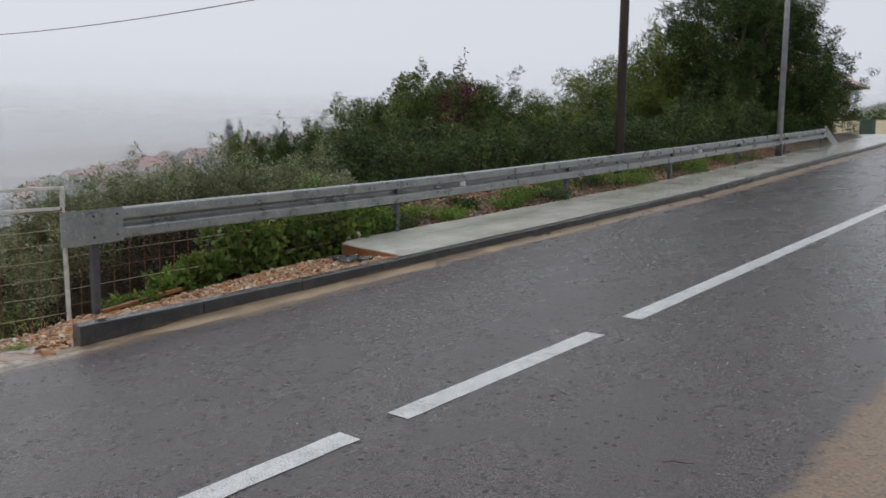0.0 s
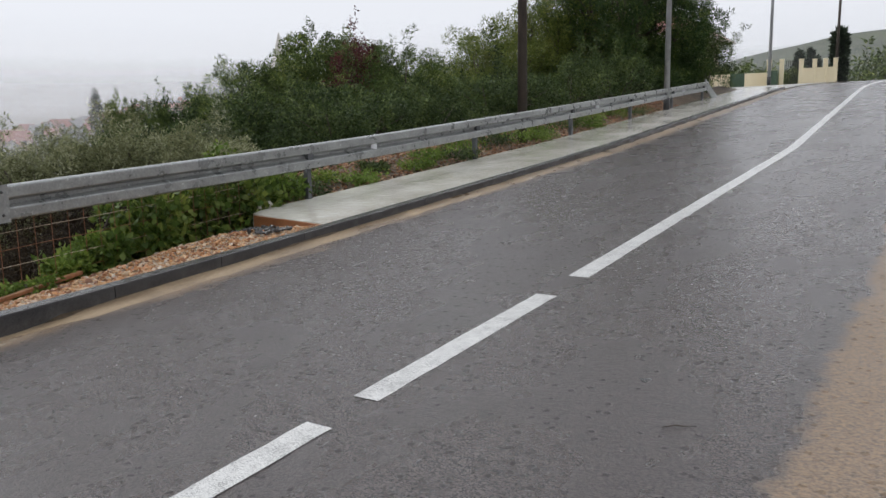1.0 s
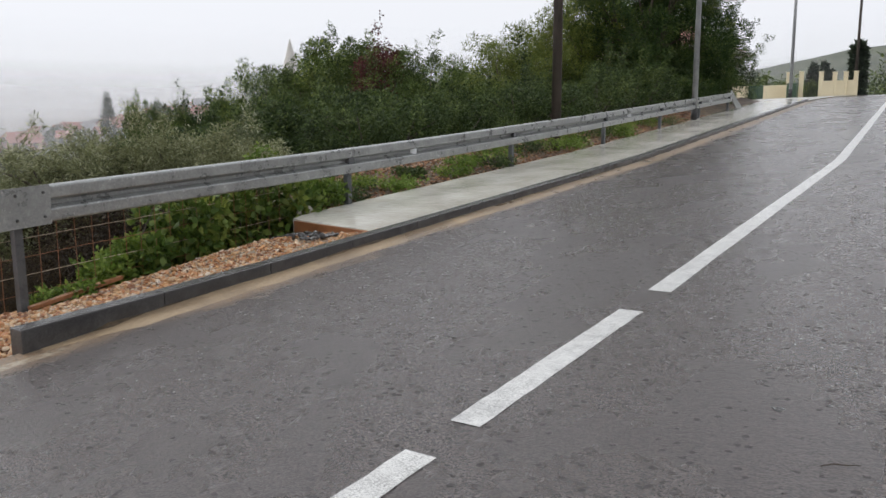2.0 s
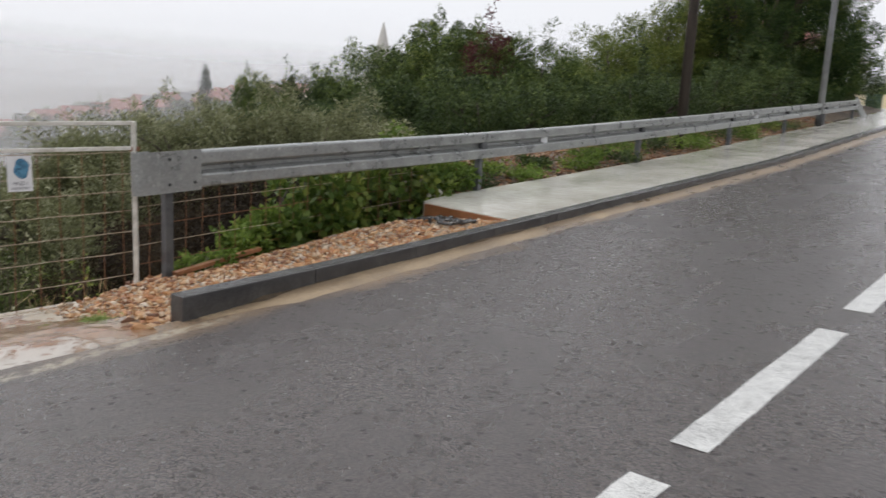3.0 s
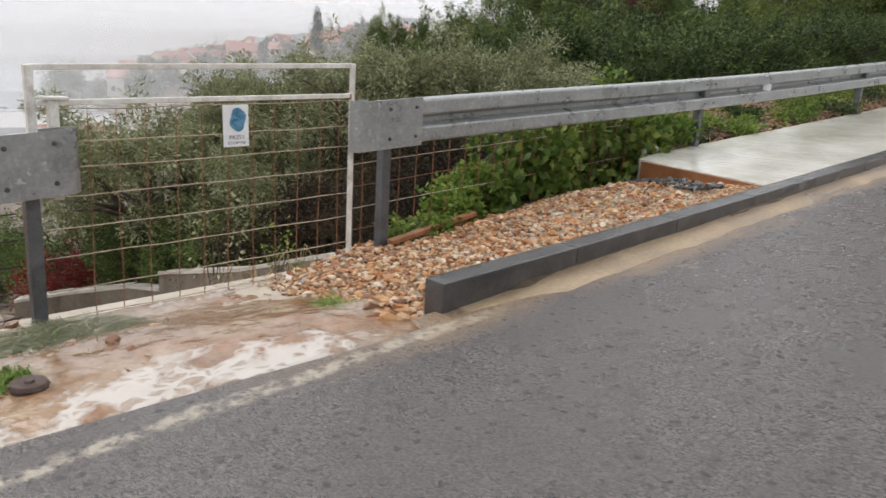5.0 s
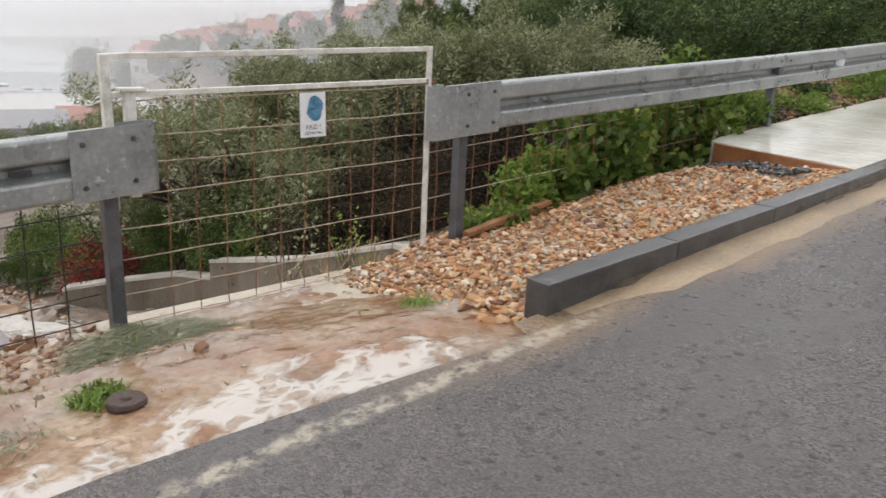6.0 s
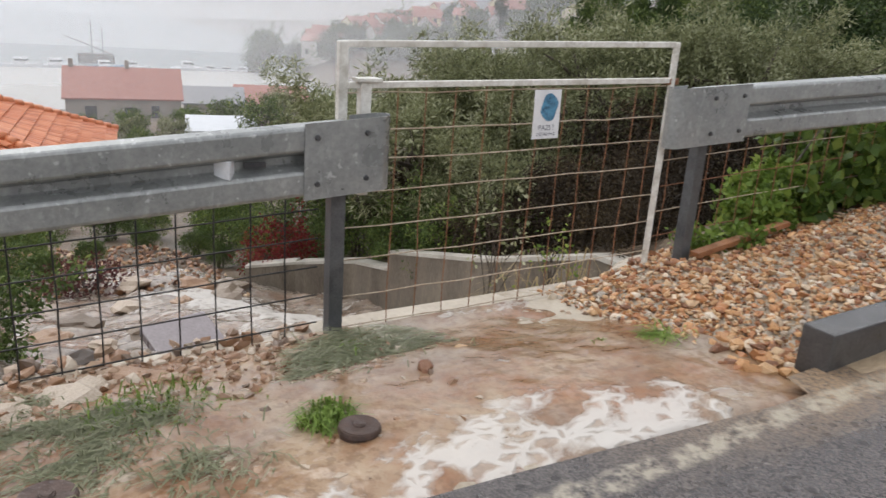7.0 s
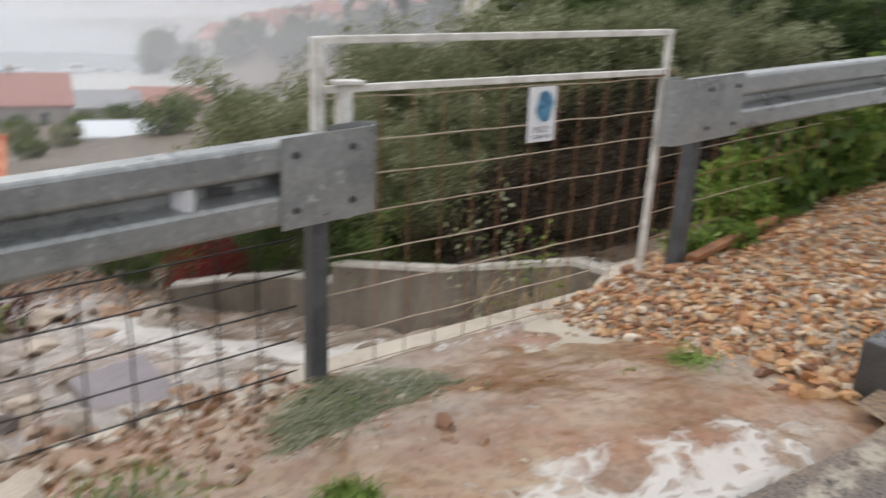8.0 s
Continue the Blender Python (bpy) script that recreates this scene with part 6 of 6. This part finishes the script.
hill_vs, hill_fs = [], []
for j in range(41):
    for i in range(41):
        x, y = -420 + 300 * i / 40, 60 + 330 * j / 40
        hill_vs.append((x, y, hill_z(x, y) + 0.8 * noise.noise((x / 20, y / 20, 0))))
for j in range(40):
    for i in range(40):
        a = j * 41 + i
        hill_fs.append((a, a + 1, a + 42, a + 41))
tagged(mesh_object("town_hill", hill_vs, hill_fs, GROUND, None, "", True), "low wooded headland under the town", "hill", "", "structure")


rng = random.Random(77)
for k in range(95):
    az, dist = radians(rng.uniform(51, 70.5)), rng.uniform(240, 292)
    x, y = -2 - dist * math.sin(az), -1 + dist * math.cos(az)
    z = max(hill_z(x, y), -20.0)
    w, d, h = rng.uniform(5, 9), rng.uniform(5, 6.5), rng.uniform(3.2, 6)
    wins = [(wx, wz, 1.0, 1.4) for wz in (1.2, 4.0) if wz + 1.6 < h for wx in (-w * 0.3, 0.0, w * 0.3)]
    house((x, y, z), w, d, h, rng.uniform(1.8, 2.8), PALE_RENDER if rng.random() < 0.7 else CREAM, RED_TILE if rng.random() < 0.75 else GREY_ROOF, "pale rendered town house with a tiled roof", 90 + rng.uniform(-50, 50), wins)
tower = thing("church_tower", "slender church tower with a pointed spire", "church", "", "", (-182, 177, -6))
part("shaft", box_bm(-184.2, -179.8, 174.8, 179.2, -8, 19), PALE_RENDER, tower)
bm = bmesh.new()
bmesh.ops.create_cone(bm, cap_ends=True, segments=8, radius1=3.0, radius2=0.1, depth=11, matrix=Matrix.Translation((-182, 177, 24.5)))
part("spire", bm, PALE_RENDER, tower)


def round_tree(at, r, h, seed, label="broad dark tree by the harbour"):
    return shrub("harbour_tree", at, r, h, 5000, 0.7, DARK_LEAF, label, "tree", seed, r * 0.3, 0.5, 0.1, 0.3, 0.15, "harbour trees")


round_tree((-236, 66, -20.6), 6.0, 11.5, 301)
round_tree((-238, 78, -20.6), 5.0, 8.0, 302)
round_tree((-232, 62, -20.6), 2.0, 4.0, 303)
for k in range(26):
    az, dist = radians(rng.uniform(53, 70)), rng.uniform(225, 265)
    x, y = -2 - dist * math.sin(az), -1 + dist * math.cos(az)
    round_tree((x, y, max(hill_z(x, y), -19.0) - 0.5), rng.uniform(2.5, 5), rng.uniform(5, 8), 310 + k, "grey-green tree between the houses")
quay = thing("quay", "pale concrete quay around the small harbour", "quay", "", "structure", (-200, 30, -21))
part("quay_deck", box_bm(-232, -120, -60, 140, -24, -20.2), QUAY, quay)
part("pier", box_bm(-372, -366, 76, 96, -24, -20.0), QUAY, quay, "thin pier out in the mist")


def boat(x, y, s, turn, hull, label):
    ob = thing("boat", label, "boat", "boats in the harbour", "", (x, y, -21.2))
    ob.rotation_euler = (0, 0, radians(turn))
    bm = bmesh.new()
    secs = []
    for t, w, k in ((-1, 0.75, 0.9), (-0.5, 0.95, 0.95), (0, 1.0, 1.0), (0.5, 0.75, 1.1), (0.85, 0.3, 1.25), (1.0, 0.03, 1.35)):
        secs.append([bm.verts.new((t * 3.2 * s, b * w * 1.1 * s, c * s)) for b, c in ((-1, k), (-0.75, 0.1), (0, -0.3), (0.75, 0.1), (1, k))])
    for a, b in zip(secs, secs[1:]):
        for i in range(4):
            bm.faces.new((a[i], a[i + 1], b[i + 1], b[i]))
        bm.faces.new((a[0], b[0], b[4], a[4]))
    bm.faces.new(secs[0])
    part("hull", bm, hull).parent = ob
    part("cabin", box_bm(-1.4 * s, 0.7 * s, -0.7 * s, 0.7 * s, 0.9 * s, 2.1 * s, 0.15 * s), BOAT_WHITE).parent = ob
    part("cabin_window", box_bm(-1.1 * s, 0.74 * s, -0.72 * s, 0.72 * s, 1.5 * s, 1.85 * s, 0.02), DARK_GLASS).parent = ob
    return ob


for k, (x, y, s, t, m, lab) in enumerate(((-236, 44, 1.6, 80, BOAT_WHITE, "white cabin cruiser moored at the quay"), (-235, 50, 1.1, 60, BOAT_WHITE, "small white motor boat moored at the quay"), (-235, 54.5, 1.0, 50, BOAT_WHITE, "small white motor boat moored at the quay"), (-235, 59, 1.0, 60, BOAT_WHITE, "small white motor boat moored at the quay"), (-236, 22.0, 1.4, 85, BOAT_BLUE, "boat under a blue cover on the hard"), (-236, 29, 1.4, 85, BOAT_WHITE, "white motor boat on the hard"), (-236, 10, 1.5, 80, BOAT_WHITE, "white motor boat at the quay"), (-236, 2, 1.5, 70, BOAT_WHITE, "white motor boat at the quay"))):
    boat(x, y, s, t, m, lab)
ship = thing("sailing_ship", "dark moored sailing ship with spars, dim in the mist", "ship", "", "", (-262, 22, -21.2))
part("hull", box_bm(-264, -260, 17, 27, -22, -18.6, 0.5), TIMBER, ship)
for a, b, r in (((-262, 21, -19), (-262, 21, -9), 0.12), ((-262, 24, -19), (-262, 24, -11), 0.10), ((-262, 26, -18.5), (-262, 13.5, -13.5), 0.12)):
    v, f = tube([a, b], r, 6)
    mesh_object("spar", v, f, TIMBER, ship)


# ---- the wooded hill above the road, dim in the rain ----
def north_hill_z(x, y):
    az, d = math.degrees(math.atan2(-x, y)), math.hypot(x, y)
    crest = float(np.interp(az, (-60, -30, -5, 8, 15, 20, 25), (35, 34, 32, 27, 19, 9, 0)))
    return -2 + (crest + 2) * smooth01((d - 130) / 175) + 1.5 * noise.noise((x / 25, y / 25, 0))


north_vs, north_fs = [], []
for j in range(25):
    for i in range(45):
        a, d = radians(-60 + 90 * i / 44), 120 + 205 * j / 24
        x, y = -d * math.sin(a), d * math.cos(a)
        north_vs.append((x, y, north_hill_z(x, y)))
for j in range(24):
    for i in range(44):
        a = j * 45 + i
        north_fs.append((a, a + 1, a + 46, a + 45))
tagged(mesh_object("hillside", north_vs, north_fs, WOODED, None, "", True), "dim wooded hillside above the road", "hill", "", "structure")


# ---- rain mist hanging over the distance ----
def mist(radius, amount):
    n = Nodes("rain mist")
    p = n.add("NewGeometry").outputs["Position"]
    sep = n.add("SeparateXYZ")
    n.set(sep.inputs[0], p)
    thin = n.step(sep.outputs[2], (0.085 if radius > 250 else 0.14) * radius, -0.03 * radius)
    wisps = n.math("ADD", 0.85, n.math("MULTIPLY", n.noise(n.coords((0.02, 0.02, 0.04)), 1.0, 3), 0.3))
    fac = n.math("MULTIPLY", n.math("MULTIPLY", thin, wisps), amount, clamp=True)
    a, b, c = n.add("BsdfDiffuse"), n.add("BsdfTranslucent"), n.add("BsdfTransparent")
    for s in (a, b):
        s.inputs["Color"].default_value = (0.97, 0.98, 1.0, 1)
    m1, m2 = n.add("MixShader"), n.add("MixShader")
    m1.inputs[0].default_value = 0.5
    n.t.links.new(a.outputs[0], m1.inputs[1])
    n.t.links.new(b.outputs[0], m1.inputs[2])
    n.set(m2.inputs[0], fac)
    n.t.links.new(c.outputs[0], m2.inputs[1])
    n.t.links.new(m1.outputs[0], m2.inputs[2])
    n.t.links.new(m2.outputs[0], n.out.inputs["Surface"])
    vs, fs = [], []
    k = 40
    for i in range(k + 1):
        a0 = radians(-40 + 190 * i / k)
        for z in (-0.25 * radius, 0.5 * radius):
            vs.append((-2 - radius * math.sin(a0), radius * math.cos(a0), z))
    for i in range(k):
        fs.append((2 * i, 2 * i + 2, 2 * i + 3, 2 * i + 1))
    ob = mesh_object("mist_backdrop", vs, fs, n.mat, None, "", True)
    ob.visible_shadow = False
    tagged(ob, "veil of rain mist hanging over the distance", "mist", "", "structure")


for radius, amount in ((34, 0.04), (80, 0.13), (130, 0.18), (190, 0.24), (330, 0.55), (700, 0.8), (1500, 0.92)):
    mist(radius, amount)
